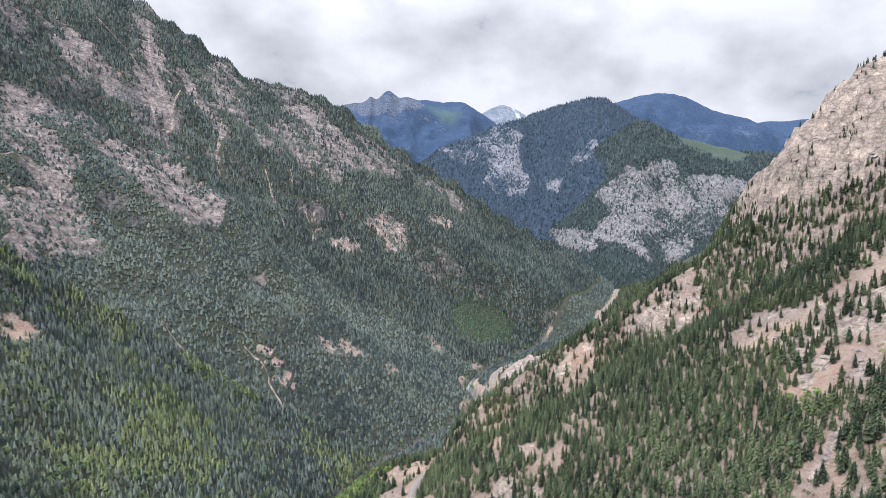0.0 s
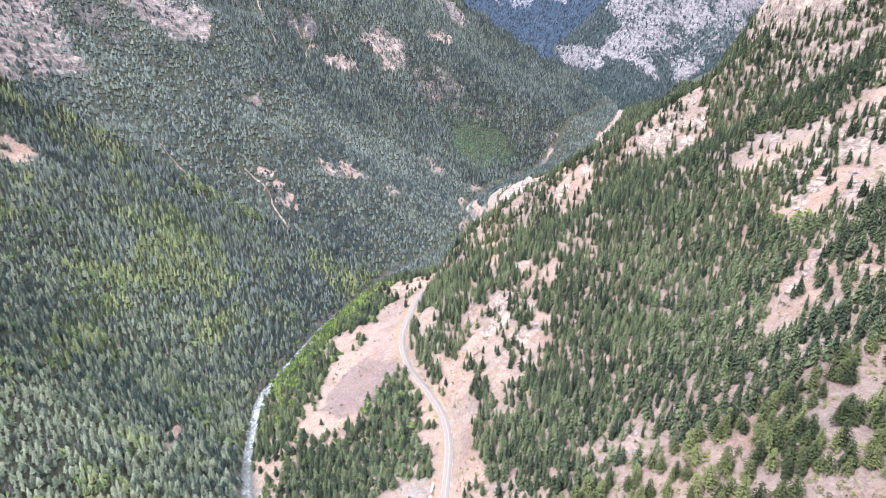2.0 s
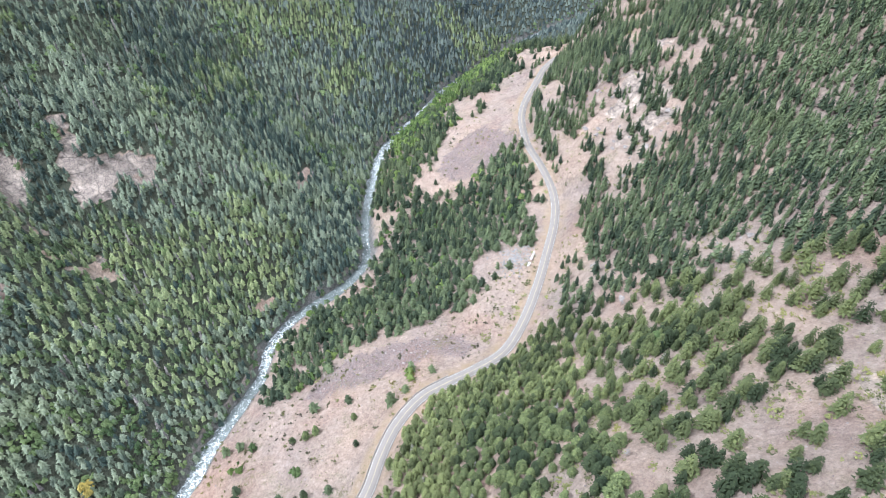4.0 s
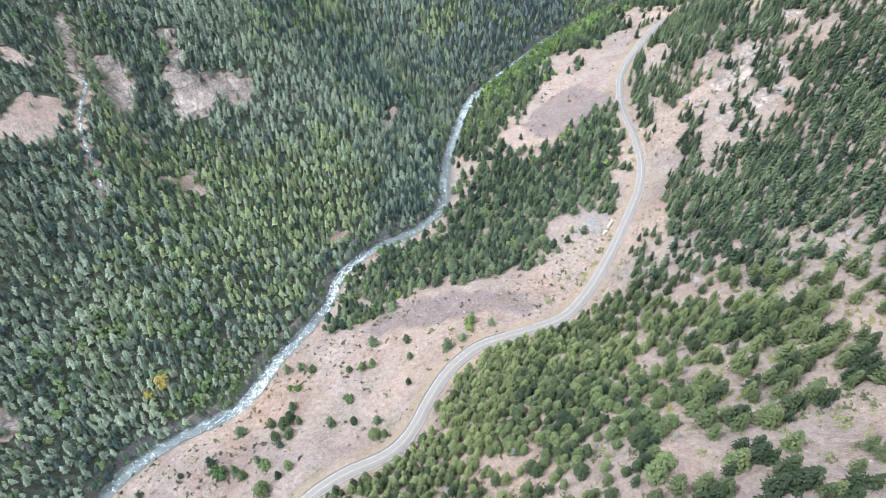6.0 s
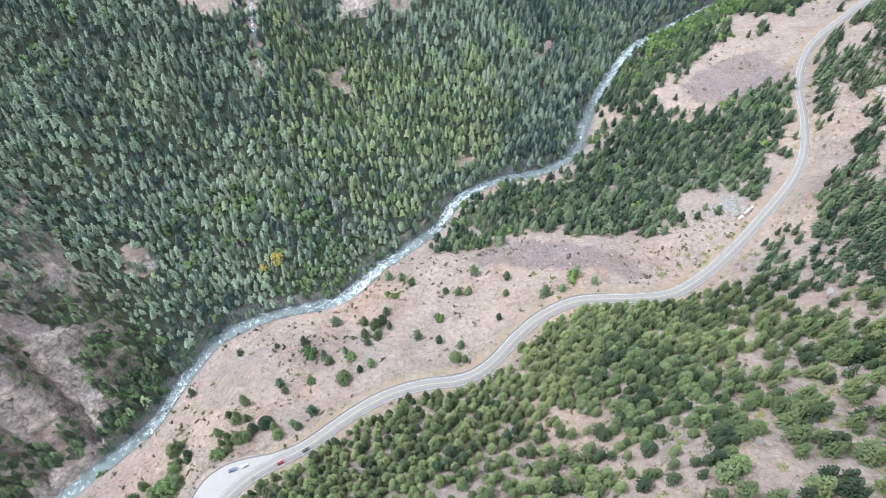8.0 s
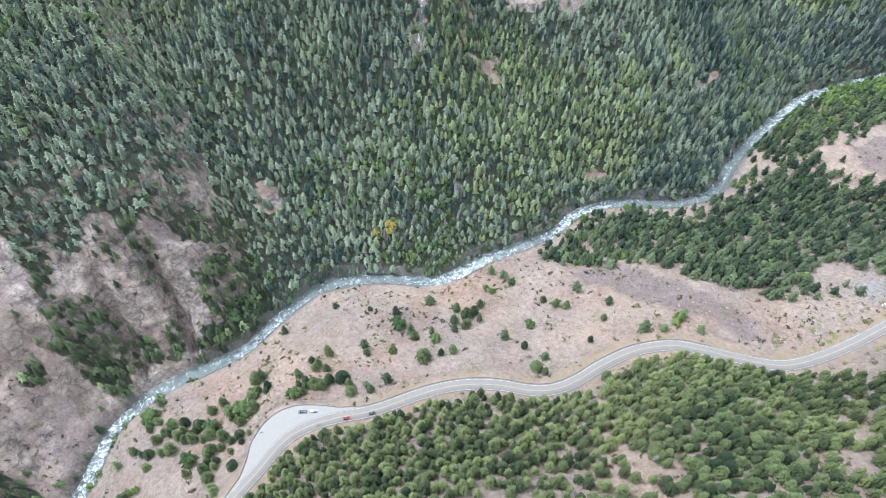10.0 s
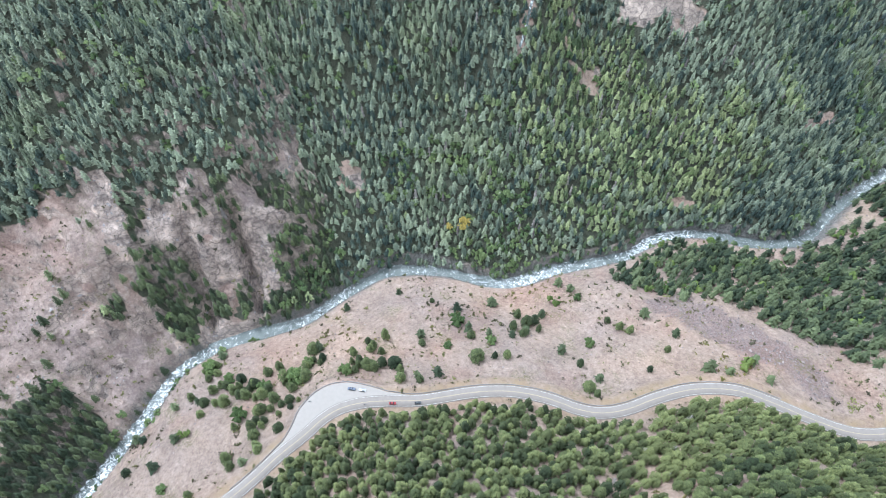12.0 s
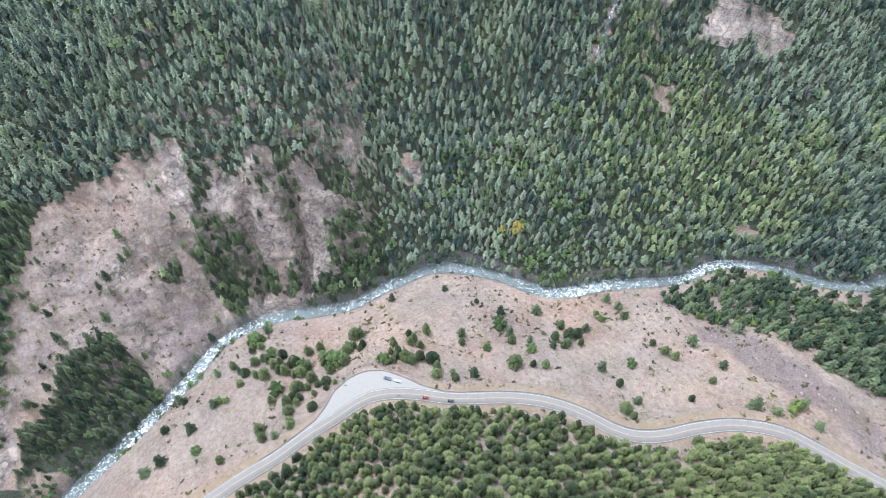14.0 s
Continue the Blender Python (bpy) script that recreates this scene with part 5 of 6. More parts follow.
MIDDLE_FACES = [[(-0.8, 2.9), (3.4, 4.4), (5.4, 5.4), (7.4, 4.2), (7.1, 1.7), (8.0, 0.2), (7.6, -1.1), (5.0, -1.2), (3.4, 0.1), (4.3, 1.6), (1.8, 1.6)],
                [(11.1, 1.2), (14.1, 2.7), (13.8, 3.9), (11.6, 2.3)], [(9.2, -0.6), (10.6, 0.6), (11.5, 1.3), (10.4, -0.8)]]
SUMMIT_FACES = [[(-9.2, 6.8), (-7.4, 7.4), (-4.9, 8.3), (-1.3, 7.2), (-4.4, 6.1), (-7.4, 6.0)]]

mountain("mountain_pale_peak", "distant peak with a snow patch, coloured pale for haze", [at(a, e, 4800) for a, e in
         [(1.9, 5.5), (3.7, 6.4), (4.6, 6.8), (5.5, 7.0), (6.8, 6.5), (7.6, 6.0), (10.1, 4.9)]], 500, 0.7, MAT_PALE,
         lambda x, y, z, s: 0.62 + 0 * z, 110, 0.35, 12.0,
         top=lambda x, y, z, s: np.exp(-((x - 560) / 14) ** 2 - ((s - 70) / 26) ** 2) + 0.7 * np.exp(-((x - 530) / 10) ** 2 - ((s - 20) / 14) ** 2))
mountain("mountain_east_far", "wooded ridge on the horizon, coloured blue for haze", [at(a, e, 4750) for a, e in
         [(23.0, 3.5), (25.1, 4.0), (26.9, 4.8), (28.7, 4.8), (30.3, 4.9), (32.9, 4.5), (36, 4.2)]], 400, 0.6, MAT_HAZE_BLUE, lambda x, y, z, s: 0.1 + 0 * z, 120, 0.25)
mountain("mountain_northwest", "distant mountain range with rocky summits, coloured blue for haze", [at(a, e, 4550) for a, e in
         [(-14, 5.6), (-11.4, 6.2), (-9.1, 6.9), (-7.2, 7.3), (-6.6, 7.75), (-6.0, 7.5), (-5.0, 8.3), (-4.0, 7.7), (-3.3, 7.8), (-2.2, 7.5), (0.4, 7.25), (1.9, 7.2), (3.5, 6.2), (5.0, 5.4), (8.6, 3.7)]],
         800, 0.75, MAT_HAZE_BLUE, lambda x, y, z, s: 0.22 + 0 * z, 130, 0.75, 12.0,
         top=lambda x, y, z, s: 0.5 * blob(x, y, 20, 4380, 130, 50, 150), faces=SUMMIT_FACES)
mountain("mountain_north_wooded", "dark wooded mountain, coloured blue for haze", [at(a, e, 4300) for a, e in
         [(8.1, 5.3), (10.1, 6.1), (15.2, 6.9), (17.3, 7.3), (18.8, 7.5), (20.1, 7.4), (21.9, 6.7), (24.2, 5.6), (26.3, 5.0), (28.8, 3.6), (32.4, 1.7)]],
         800, 0.7, MAT_HAZE_BLUE, lambda x, y, z, s: 0.26 + 0 * z, 140, 1.0)
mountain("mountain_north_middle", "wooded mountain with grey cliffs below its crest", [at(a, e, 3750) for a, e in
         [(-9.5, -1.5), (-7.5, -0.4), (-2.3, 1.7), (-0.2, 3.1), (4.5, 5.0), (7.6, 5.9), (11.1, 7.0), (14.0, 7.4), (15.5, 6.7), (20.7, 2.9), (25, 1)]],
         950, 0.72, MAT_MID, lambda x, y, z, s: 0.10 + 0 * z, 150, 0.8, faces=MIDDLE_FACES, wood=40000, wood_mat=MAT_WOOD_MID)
mountain("mountain_north_cliffs", "wooded mountain over broad grey cliffs", [at(a, e, 3250) for a, e in
         [(-4.3, -3.2), (5.0, -2.9), (8.7, -1.2), (11.7, 1.1), (14.1, 3.3), (17.4, 5.3), (20.2, 4.1), (24.3, 2.8), (28.5, 2.2), (32.4, 0.9), (37, 0)]],
         950, 0.74, MAT_FAR, lambda x, y, z, s: 0.08 + 0 * z, 160, 0.7,
         top=lambda x, y, z, s: 0.75 * within(np.degrees(np.arctan2(x, y)), np.degrees(np.arctan2(z - CAMERA_Z, np.hypot(x, y))), [(19.7, 4.5), (23.3, 3.2), (26.3, 2.2), (25.1, 1.5), (21.5, 2.9)]),
         faces=CLIFF_FACES, wood=44000, wood_mat=MAT_WOOD_FAR)
# ---------------------------------------------------------------- helpers for things
def part(name, bm, mat, parent, label="", smooth=False):
    me = bpy.data.meshes.new(name)
    bmesh.ops.recalc_face_normals(bm, faces=bm.faces)
    bm.to_mesh(me)
    bm.free()
    if smooth:
        me.polygons.foreach_set("use_smooth", np.full(len(me.polygons), True))
    me.materials.append(mat)
    ob = new(name, me)
    ob.parent = parent
    if label:
        tagged(ob, label)
    return ob


def raw_part(name, v, f, mat, parent, label=""):
    me = bpy.data.meshes.new(name)
    me.vertices.add(len(v))
    me.vertices.foreach_set("co", np.array(v, np.float32).ravel())
    add_faces(me, np.array(f), False)
    me.materials.append(mat)
    ob = new(name, me)
    ob.parent = parent
    if label:
        tagged(ob, label)
    return ob


def tube(bm, path, radii, sides=6):
    """A tapered round limb along a path."""
    rings = []
    for k, (c, r) in enumerate(zip(path, radii)):
        a = Vector(path[min(k + 1, len(path) - 1)]) - Vector(path[max(k - 1, 0)])
        q = a.to_track_quat('Z', 'Y')
        rings.append([bm.verts.new(Vector(c) + q @ Vector((r * math.cos(6.2832 * i / sides), r * math.sin(6.2832 * i / sides), 0))) for i in range(sides)])
    for a, b in zip(rings, rings[1:]):
        for i in range(sides):
            bm.faces.new((a[i], a[(i + 1) % sides], b[(i + 1) % sides], b[i]))
    bm.faces.new(rings[-1])
    bm.faces.new(rings[0][::-1])


def box(bm, x0, x1, y0, y1, z0, z1, bevel=0.0):
    made = bmesh.ops.create_cube(bm, size=1.0, matrix=Matrix.Translation(((x0 + x1) / 2, (y0 + y1) / 2, (z0 + z1) / 2)) @ Matrix.Diagonal((x1 - x0, y1 - y0, z1 - z0, 1)))
    if bevel:
        edges = {e for v in made["verts"] for e in v.link_edges}
        bmesh.ops.bevel(bm, geom=list(edges), offset=bevel, segments=2, affect='EDGES')


def height_at(x, y):
    return float(sample(Z, np.array([float(x)]), np.array([float(y)]))[0])


def road_pose(x, y, side=0.0, z=60.1, back=False):
    """Pose on the road beside (x, y): its x axis along the road."""
    k = int(np.argmin((road_near[:, 0] - x) ** 2 + (road_near[:, 1] - y) ** 2))
    t = road_near[min(k + 1, len(road_near) - 1)] - road_near[max(k - 1, 0)]
    a = math.degrees(math.atan2(t[1], t[0]))
    n = np.array([-t[1], t[0]]) / np.linalg.norm(t)
    p = road_near[k] + n * side
    return pose(p[0], p[1], z, 0, 0, a + (180 if back else 0))


# ---------------------------------------------------------------- single trees
def single_tree(name, kind, seed, label, category):
    """A tree of its own, one metre high, on its base: a tapered trunk with limbs, and a crown."""
    root = tagged(new(name), label, category)
    q = random.Random(seed)
    bm = bmesh.new()
    lean = (q.uniform(-0.02, 0.02), q.uniform(-0.02, 0.02))
    tube(bm, [(0, 0, -0.06), (lean[0] * 0.5, lean[1] * 0.5, 0.25), (lean[0], lean[1], 0.6), (lean[0], lean[1], 0.9)], (0.024, 0.018, 0.011, 0.004), 6)
    for _ in range(7):
        h, a = q.uniform(0.15, 0.6), q.uniform(0, 6.28)
        r = 0.18 * (1.1 - h)
        tube(bm, [(0, 0, h), (r * math.cos(a), r * math.sin(a), h + 0.04)], (0.006, 0.002), 4)
    part("trunk", bm, MAT_BARK, root, "rough brown trunk with short limbs")
    if kind == "fir":
        v, f = tuft_template(330, 0.25, seed, 0.05, 0.05)
        mat = MAT_PINE_ONE
    elif kind == "pine":
        v, f = tuft_template(330, 0.30, seed, 0.45, 0.055)
        mat = MAT_PINE_ONE
    else:
        v, f = bushy_template(34, seed, 0.42, 4, 1.05)
        mat = MAT_LEAF_ONE
    raw_part("crown", v, f, mat, root)
    return root


TREES = [single_tree("fir_tree", "fir", 301, "green fir tree with drooping boughs on pale talus", "tree"),
         single_tree("pine_tree", "pine", 302, "bushy dark green pine tree on pale talus", "tree"),
         single_tree("fir_tree", "fir", 303, "green fir tree with drooping boughs on pale talus", "tree"),
         single_tree("pine_tree", "pine", 304, "bushy dark green pine tree on pale talus", "tree"),
         single_tree("broadleaf_tree", "leaf", 305, "rounded bright green broadleaf tree on pale talus", "tree"),
         single_tree("pine_tree", "pine", 306, "bushy dark green pine tree on pale talus", "tree")]


def plant(root, x, y, h, group, girth=1.0):
    m = pose(x, y, height_at(x, y) - 0.1, 0, 0, random.uniform(0, 360)) @ Matrix.Diagonal((h * girth, h * girth, h, 1))
    return tagged(copy_thing(root, m), group=group)


# trees scattered over the open bench: x, y, height
BENCH_TREES = [(-194, 140, 9), (-184, 142, 10), (-184, 149, 9), (-183, 130, 8), (-175, 148, 7), (-174, 134, 7), (-205, 94, 8), (-187, 97, 7),
               (-194, 61, 5), (-185, 78, 4), (-231, 83, 4), (-165, 92, 10), (-175, 108, 5), (-161, 104, 6), (-158, 112, 7), (-148, 175, 6),
               (-133, 157, 7), (-114, 152, 8), (-107, 154, 7), (-110, 198, 5), (-120, 221, 5), (-152, 203, 7), (-146, 208, 7), (-161, 199, 5),
               (-194, 194, 5), (-162, 48, 6)]
LAYBY_TREES = [(-174, 38, 9), (-182, 36, 9), (-168, 36, 8), (-194, 14, 8), (-204, 12, 8), (-189, 18, 9), (-190, 3, 7), (-184, 22, 8), (-188, 9, 6),
               (-211, 38, 10), (-224, -14, 9), (-210, -22, 8), (-210, 25, 6), (-198, 31, 7), (-207, -39, 9), (-203, -31, 9), (-218, -41, 8),
               (-218, -50, 7), (-195, -35, 8), (-200, -25, 9)]
GORGE_TREES = [(-223, -91, 8), (-206, -83, 9), (-214, -76, 8), (-205, -68, 9), (-212, -61, 8), (-199, -56, 9), (-189, -74, 8), (-176, -67, 9),
               (-168, -66, 8), (-181, -78, 7), (-187, -58, 8), (-192, -49, 9), (-160, -86, 9), (-153, -84, 8), (-224, -107, 6), (-245, -91, 8),
               (-146, -112, 6), (-186, -156, 6), (-160, -130, 4), (-215, -98, 7), (-205, -101, 6)]
random.seed(5)
# a close belt of trees on the bank below the lay-by: outlines in the plan, how many
for count, line in ((34, [(-207, -28), (-225, -6), (-203, -8), (-191, -25), (-174, -37), (-162, -51), (-152, -64), (-167, -69), (-187, -62), (-213, -73), (-213, -58)]),
                    (16, [(-246, -97), (-253, -84), (-226, -70), (-210, -58), (-189, -70), (-194, -83), (-222, -96)]), (12, [(-201, 5), (-206, 31), (-184, 36), (-181, 25), (-185, 6)])):
    lo, hi = [min(p[i] for p in line) for i in (0, 1)], [max(p[i] for p in line) for i in (0, 1)]
    while count:
        px, py = random.uniform(lo[0], hi[0]), random.uniform(lo[1], hi[1])
        odd = sum(((py < a[1]) != (py < b[1])) and px < a[0] + (py - a[1]) * (b[0] - a[0]) / (b[1] - a[1]) for a, b in zip(line, line[1:] + line[:1])) % 2
        if odd:
            count -= 1
            plant(TREES[random.choice((0, 1, 1, 2, 3, 3, 5, 5, 4))], px, py, random.uniform(5.5, 10.5), "trees round the lay-by", random.uniform(0.95, 1.35))
for rows, group in ((BENCH_TREES, "trees scattered on the open bench"), (LAYBY_TREES, "trees round the lay-by"), (GORGE_TREES, "trees above the gorge")):
    for k, (x, y, h) in enumerate(rows):
        plant(TREES[(0, 1, 3, 5, 2, 1, 4, 5, 3)[k % 9] if h > 5 else (4 if k % 3 == 0 else 1)], x, y, h * 1.35, group, random.uniform(1.05, 1.4))
for k, (x, y, h) in enumerate(EAST_SINGLE):
    plant(TREES[random.choice((0, 1, 1, 2, 3, 3, 5, 5))], x, y, h, "trees on the near eastern slope", random.uniform(0.95, 1.3))
yellow = single_tree("aspen_tree", "leaf", 320, "yellow autumn broadleaf tree among firs", "tree")
for child in yellow.children:
    if child.name.startswith("crown"):
        child.data.materials[0] = MAT_YELLOW
        child.data.attributes.new("tint", 'FLOAT', 'POINT')
plant(yellow, -296, 124, 7, "yellow trees among the firs")
yellow.matrix_basis = pose(-291, 136, height_at(-291, 136)) @ Matrix.Diagonal((12, 12, 13, 1))
tagged(yellow, group="yellow trees among the firs")
# the patterns themselves stand in the open wood too
for k, ob in enumerate(TREES):
    x, y = 70 + 9 * (k % 3), 262 + 9 * (k // 3)
    ob.matrix_basis = pose(x, y, height_at(x, y) - 0.1) @ Matrix.Diagonal((11, 11, 11, 1))
    tagged(ob, group="trees on the near eastern slope")


def dead_tree(seed):
    """A bleached standing dead tree, one metre high."""
    q = random.Random(seed)
    root = tagged(new("dead_tree"), "bleached grey standing dead tree with bare limbs", "dead tree", "dead trees")
    bm = bmesh.new()
    tube(bm, [(0, 0, -0.05), (0.01, 0, 0.4), (0.02, 0.01, 1.0)], (0.028, 0.018, 0.004), 6)
    part("trunk", bm, MAT_DEAD, root)
    for _ in range(24):
        h, a = q.uniform(0.20, 0.92), q.uniform(0, 6.28)
        r = 0.30 * (1.05 - h) * q.uniform(0.6, 1.2)
        bm = bmesh.new()
        tube(bm, [(0.01, 0, h), (r * 0.6 * math.cos(a), r * 0.6 * math.sin(a), h + 0.02), (r * math.cos(a + 0.2), r * math.sin(a + 0.2), h - 0.01)], (0.016, 0.011, 0.005), 4)
        part("limb", bm, MAT_DEAD, root)
    return root


dead = [dead_tree(s) for s in (1, 2)]
DEAD_AT = [(-40, 150, 9), (-22, 172, 8), (-70, 120, 9), (20, 210, 10), (55, 170, 8), (-95, 60, 8), (-100, 20, 9), (80, 250, 10), (30, 290, 9), (-60, 30, 8),
           (110, 290, 11), (140, 330, 10), (0, 130, 8), (-30, 100, 9), (60, 320, 10), (-85, 95, 7),
           (-52, 165, 10), (-58, 150, 9), (-35, 185, 10), (-66, 190, 9), (-45, 205, 9), (-75, 60, 9), (-20, 150, 10), (-90, 75, 8), (-48, 120, 9), (-10, 205, 10)]
for k, (x, y, h) in enumerate(DEAD_AT):
    if k > 1:
        copy_thing(dead[k % 2], pose(x, y, height_at(x, y), 0, 0, 53 * k) @ Matrix.Diagonal((h * 1.2, h * 1.2, h * 1.2, 1)))

for k, (x, y, h) in enumerate(DEAD_AT[:2]):
    dead[k].matrix_basis = pose(x, y, height_at(x, y), 0, 0, 40 * k) @ Matrix.Diagonal((h, h, h, 1))

# ---------------------------------------------------------------- stones
def stone_template(seed):
    q = np.random.default_rng(seed)
    v = np.array([(1, 0, 0), (0, 1, 0), (-1, 0, 0), (0, -1, 0), (0, 0, 0.9), (0, 0, -0.5), (0.6, 0.6, 0.5), (-0.6, -0.6, 0.5)], float)
    v = v * (0.65 + 0.6 * q.random((8, 1)))
    f = [(0, 6, 4), (6, 1, 4), (1, 2, 4), (2, 7, 4), (7, 3, 4), (3, 0, 4), (0, 1, 6), (2, 3, 7), (1, 0, 5), (2, 1, 5), (3, 2, 5), (0, 3, 5)]
    return v, np.array(f)


def stone_material(name, dark, light):
    m, n, l, b = material(name, 0.9)
    f = calc(n, l, 'MULTIPLY_ADD', tex_noise(n, l, 2.0, 4, 0.6, position(n)), 0.5, calc(n, l, 'MULTIPLY', attribute(n, "tint"), 0.6))
    l.new(ramp(n, l, f, [(0.2, dark), (0.8, light)]), b.inputs["Base Color"])
    return m


STONES = [stone_template(s) for s in range(5)]
MAT_STONE = stone_material("talus_stone", (0.13, 0.105, 0.100), (0.36, 0.31, 0.285))
MAT_WET = stone_material("wet_boulder", (0.07, 0.07, 0.068), (0.26, 0.245, 0.23))
MAT_PALE = stone_material("pale_quarry_rock", (0.17, 0.167, 0.162), (0.34, 0.33, 0.318))


def keep_stones(x, y):
    r, d, k = zone(x, y)
    heap = 0.9 * sample(SCREE_AT, x, y) + 0.10 + 0.25 * fbm(x, y, 25, 3, 170)
    return np.where((r < -8) & (np.abs(d) > 7) & (k < 0.5) & ~((d < 0) & (-d < np.interp(y, *LAYBY) + 5)), heap, 0)


x, y = scatter(-290, 200, -200, 720, 3.0, keep_stones)
s = 0.20 + (0.75 + 0.5 * blob(x, y, -100, 295, 24, 80, -55)) * rng.random(len(x)) ** 3.4
stamp("talus_stones", STONES, on_ground(x, y, 0.0), s, np.ones(len(x)), rng.random(len(x)), MAT_STONE, "pinkish grey loose stones strewn over talus", "stones")
x, y = scatter(-180, -30, 230, 640, 1.7, lambda x, y: 0.75 * sample(SCREE_AT, x, y))
stamp("rubble_field", STONES, on_ground(x, y, 0.05), 0.30 + 0.9 * rng.random(len(x)) ** 2.2, np.ones(len(x)), 0.55 * rng.random(len(x)), MAT_STONE, "dark reddish grey angular rubble field above the river", "rubble")
# crags that break through the steep slopes
def crag_material(name, gain):
    m, n, l, b = material(name, 0.95)
    p = position(n)
    a = tex_noise(n, l, 0.3, 9, 0.75, scaled(n, l, p, (1, 1, 0.6)))
    c = ramp(n, l, a, [(0.30, tuple(0.10 * g for g in gain)), (0.5, tuple(0.24 * g for g in gain)), (0.72, tuple(0.40 * g for g in gain))])
    c = mix(n, l, 0.5, c, ramp(n, l, attribute(n, "tint"), [(0, (0.7, 0.7, 0.7)), (1, (1.2, 1.17, 1.12))]), 'MULTIPLY')
    l.new(c, b.inputs["Base Color"])
    bump(n, l, b, a, 0.8, 1.5)
    return m


def crags(name, x0, x1, y0, y1, gap, keep, low, high, mat, label):
    x, y = scatter(x0, x1, y0, y1, gap, keep)
    s = low + (high - low) * rng.random(len(x)) ** 2.5
    stamp(name, STONES, np.stack([x, y, sample(Z, x, y) - 0.25 * s], -1), s, 0.8 + 0.7 * rng.random(len(x)), rng.random(len(x)), mat, label, "rock outcrops")


crags("gorge_ledges", -420, -230, -270, 30, 2.9, lambda x, y: 0.7 * sample(scar, x, y) * step_up(-0.15, 0.3, sample(RIB_FINE + 0.6 * CLUMP, x, y)) * (sample(DENS, x, y) < 0.4), 0.35, 1.5,
      crag_material("gorge_rock", (1.2, 1.12, 1.12)), "grey rock ledges breaking through the eroded slope")
crags("slope_outcrops", -20, 520, 330, 830, 7, lambda x, y: 0.45 * (sample(DENS, x, y) < 0.35) * (sample(DD, x, y) > 40), 0.5, 3.6,
      crag_material("slope_rock", (1.15, 1.02, 0.95)), "pinkish rock ribs on the eastern slope")
xy = river_line[:, :2]
k = rng.integers(0, len(xy) - 1, 1500)
off = np.where(rng.random(1500) < 0.7, np.sign(rng.random(1500) - 0.5) * (5.6 + 3.0 * rng.random(1500)), (rng.random(1500) - 0.5) * 10)
t2 = xy[k + 1] - xy[k]
t2 /= np.linalg.norm(t2, axis=1)[:, None]
x, y = xy[k, 0] - t2[:, 1] * off, xy[k, 1] + t2[:, 0] * off
s = 0.35 + 1.3 * rng.random(len(x)) ** 3
stamp("river_boulders", STONES, np.stack([x, y, np.maximum(sample(Z, x, y), 0.0)], -1), s, np.ones(len(x)), rng.random(len(x)), MAT_WET, "dark wet boulders in and along the river", "boulders")
x, y = rng.normal(-27, 8, 900), rng.normal(410, 11, 900)
m = sample(DD, x, y) < -9
x, y = x[m], y[m]
s = 0.3 + 0.8 * rng.random(len(x)) ** 2
stamp("quarry_rubble", STONES, on_ground(x, y, 0.0), s, np.ones(len(x)), rng.random(len(x)), MAT_PALE, "heap of pale grey broken rock beside the road", "rubble")

# ---------------------------------------------------------------- barriers along the outer edge
MAT_CONCRETE = plain("weathered_concrete", (0.30, 0.29, 0.28), 0.9, vary=0.2)


def barrier():
    bm = bmesh.new()
    prof = [(-0.30, 0), (-0.28, 0.10), (-0.13, 0.32), (-0.09, 0.80), (0.09, 0.80), (0.13, 0.32), (0.28, 0.10), (0.30, 0)]
    ends = [[bm.verts.new((sx, py, pz)) for py, pz in prof] for sx in (-1.46, 1.46)]
    for i in range(len(prof)):
        bm.faces.new((ends[0][i], ends[0][(i + 1) % 8], ends[1][(i + 1) % 8], ends[1][i]))
    bm.faces.new(ends[0]), bm.faces.new(ends[1][::-1])
    me = bpy.data.meshes.new("concrete_barrier")
    bmesh.ops.recalc_face_normals(bm, faces=bm.faces)
    bm.to_mesh(me)
    bm.free()
    me.materials.append(MAT_CONCRETE)
    return tagged(new("concrete_barrier", me), "low weathered concrete barrier along the road edge", "barrier", "barriers along the road")


edge = road_near[(road_near[:, 1] > -84) & (road_near[:, 1] < 262)]
te = np.gradient(edge, axis=0)
te /= np.linalg.norm(te, axis=1)[:, None]
edge = edge + np.stack([-te[:, 1], te[:, 0]], -1) * (4.9 + np.interp(edge[:, 1], *LAYBY))[:, None]
along = np.concatenate([[0], np.cumsum(np.linalg.norm(np.diff(edge, axis=0), axis=1))])
first = None
for d in np.arange(1.5, along[-1] - 1.5, 3.0):
    a = np.array([np.interp(d - 1.5, along, edge[:, i]) for i in (0, 1)])
    b = np.array([np.interp(d + 1.5, along, edge[:, i]) for i in (0, 1)])
    m = pose(*((a + b) / 2), 59.74, 0, 0, math.degrees(math.atan2(*(b - a)[::-1])))
    if first is None:
        first = barrier()
        first.matrix_basis = m
    else:
        copy_thing(first, m)

# ---------------------------------------------------------------- vehicles
MAT_GLASS = plain("dark_window_glass", (0.03, 0.035, 0.04), 0.15, vary=0.05)
MAT_TYRE = plain("black_rubber", (0.025, 0.025, 0.025), 0.85)
MAT_STEEL = plain("grey_steel", (0.33, 0.33, 0.34), 0.5, 0.6)
MAT_LAMP = plain("clear_lamp_glass", (0.75, 0.75, 0.72), 0.2)
MAT_TAIL = plain("red_lamp_glass", (0.45, 0.03, 0.02), 0.3)


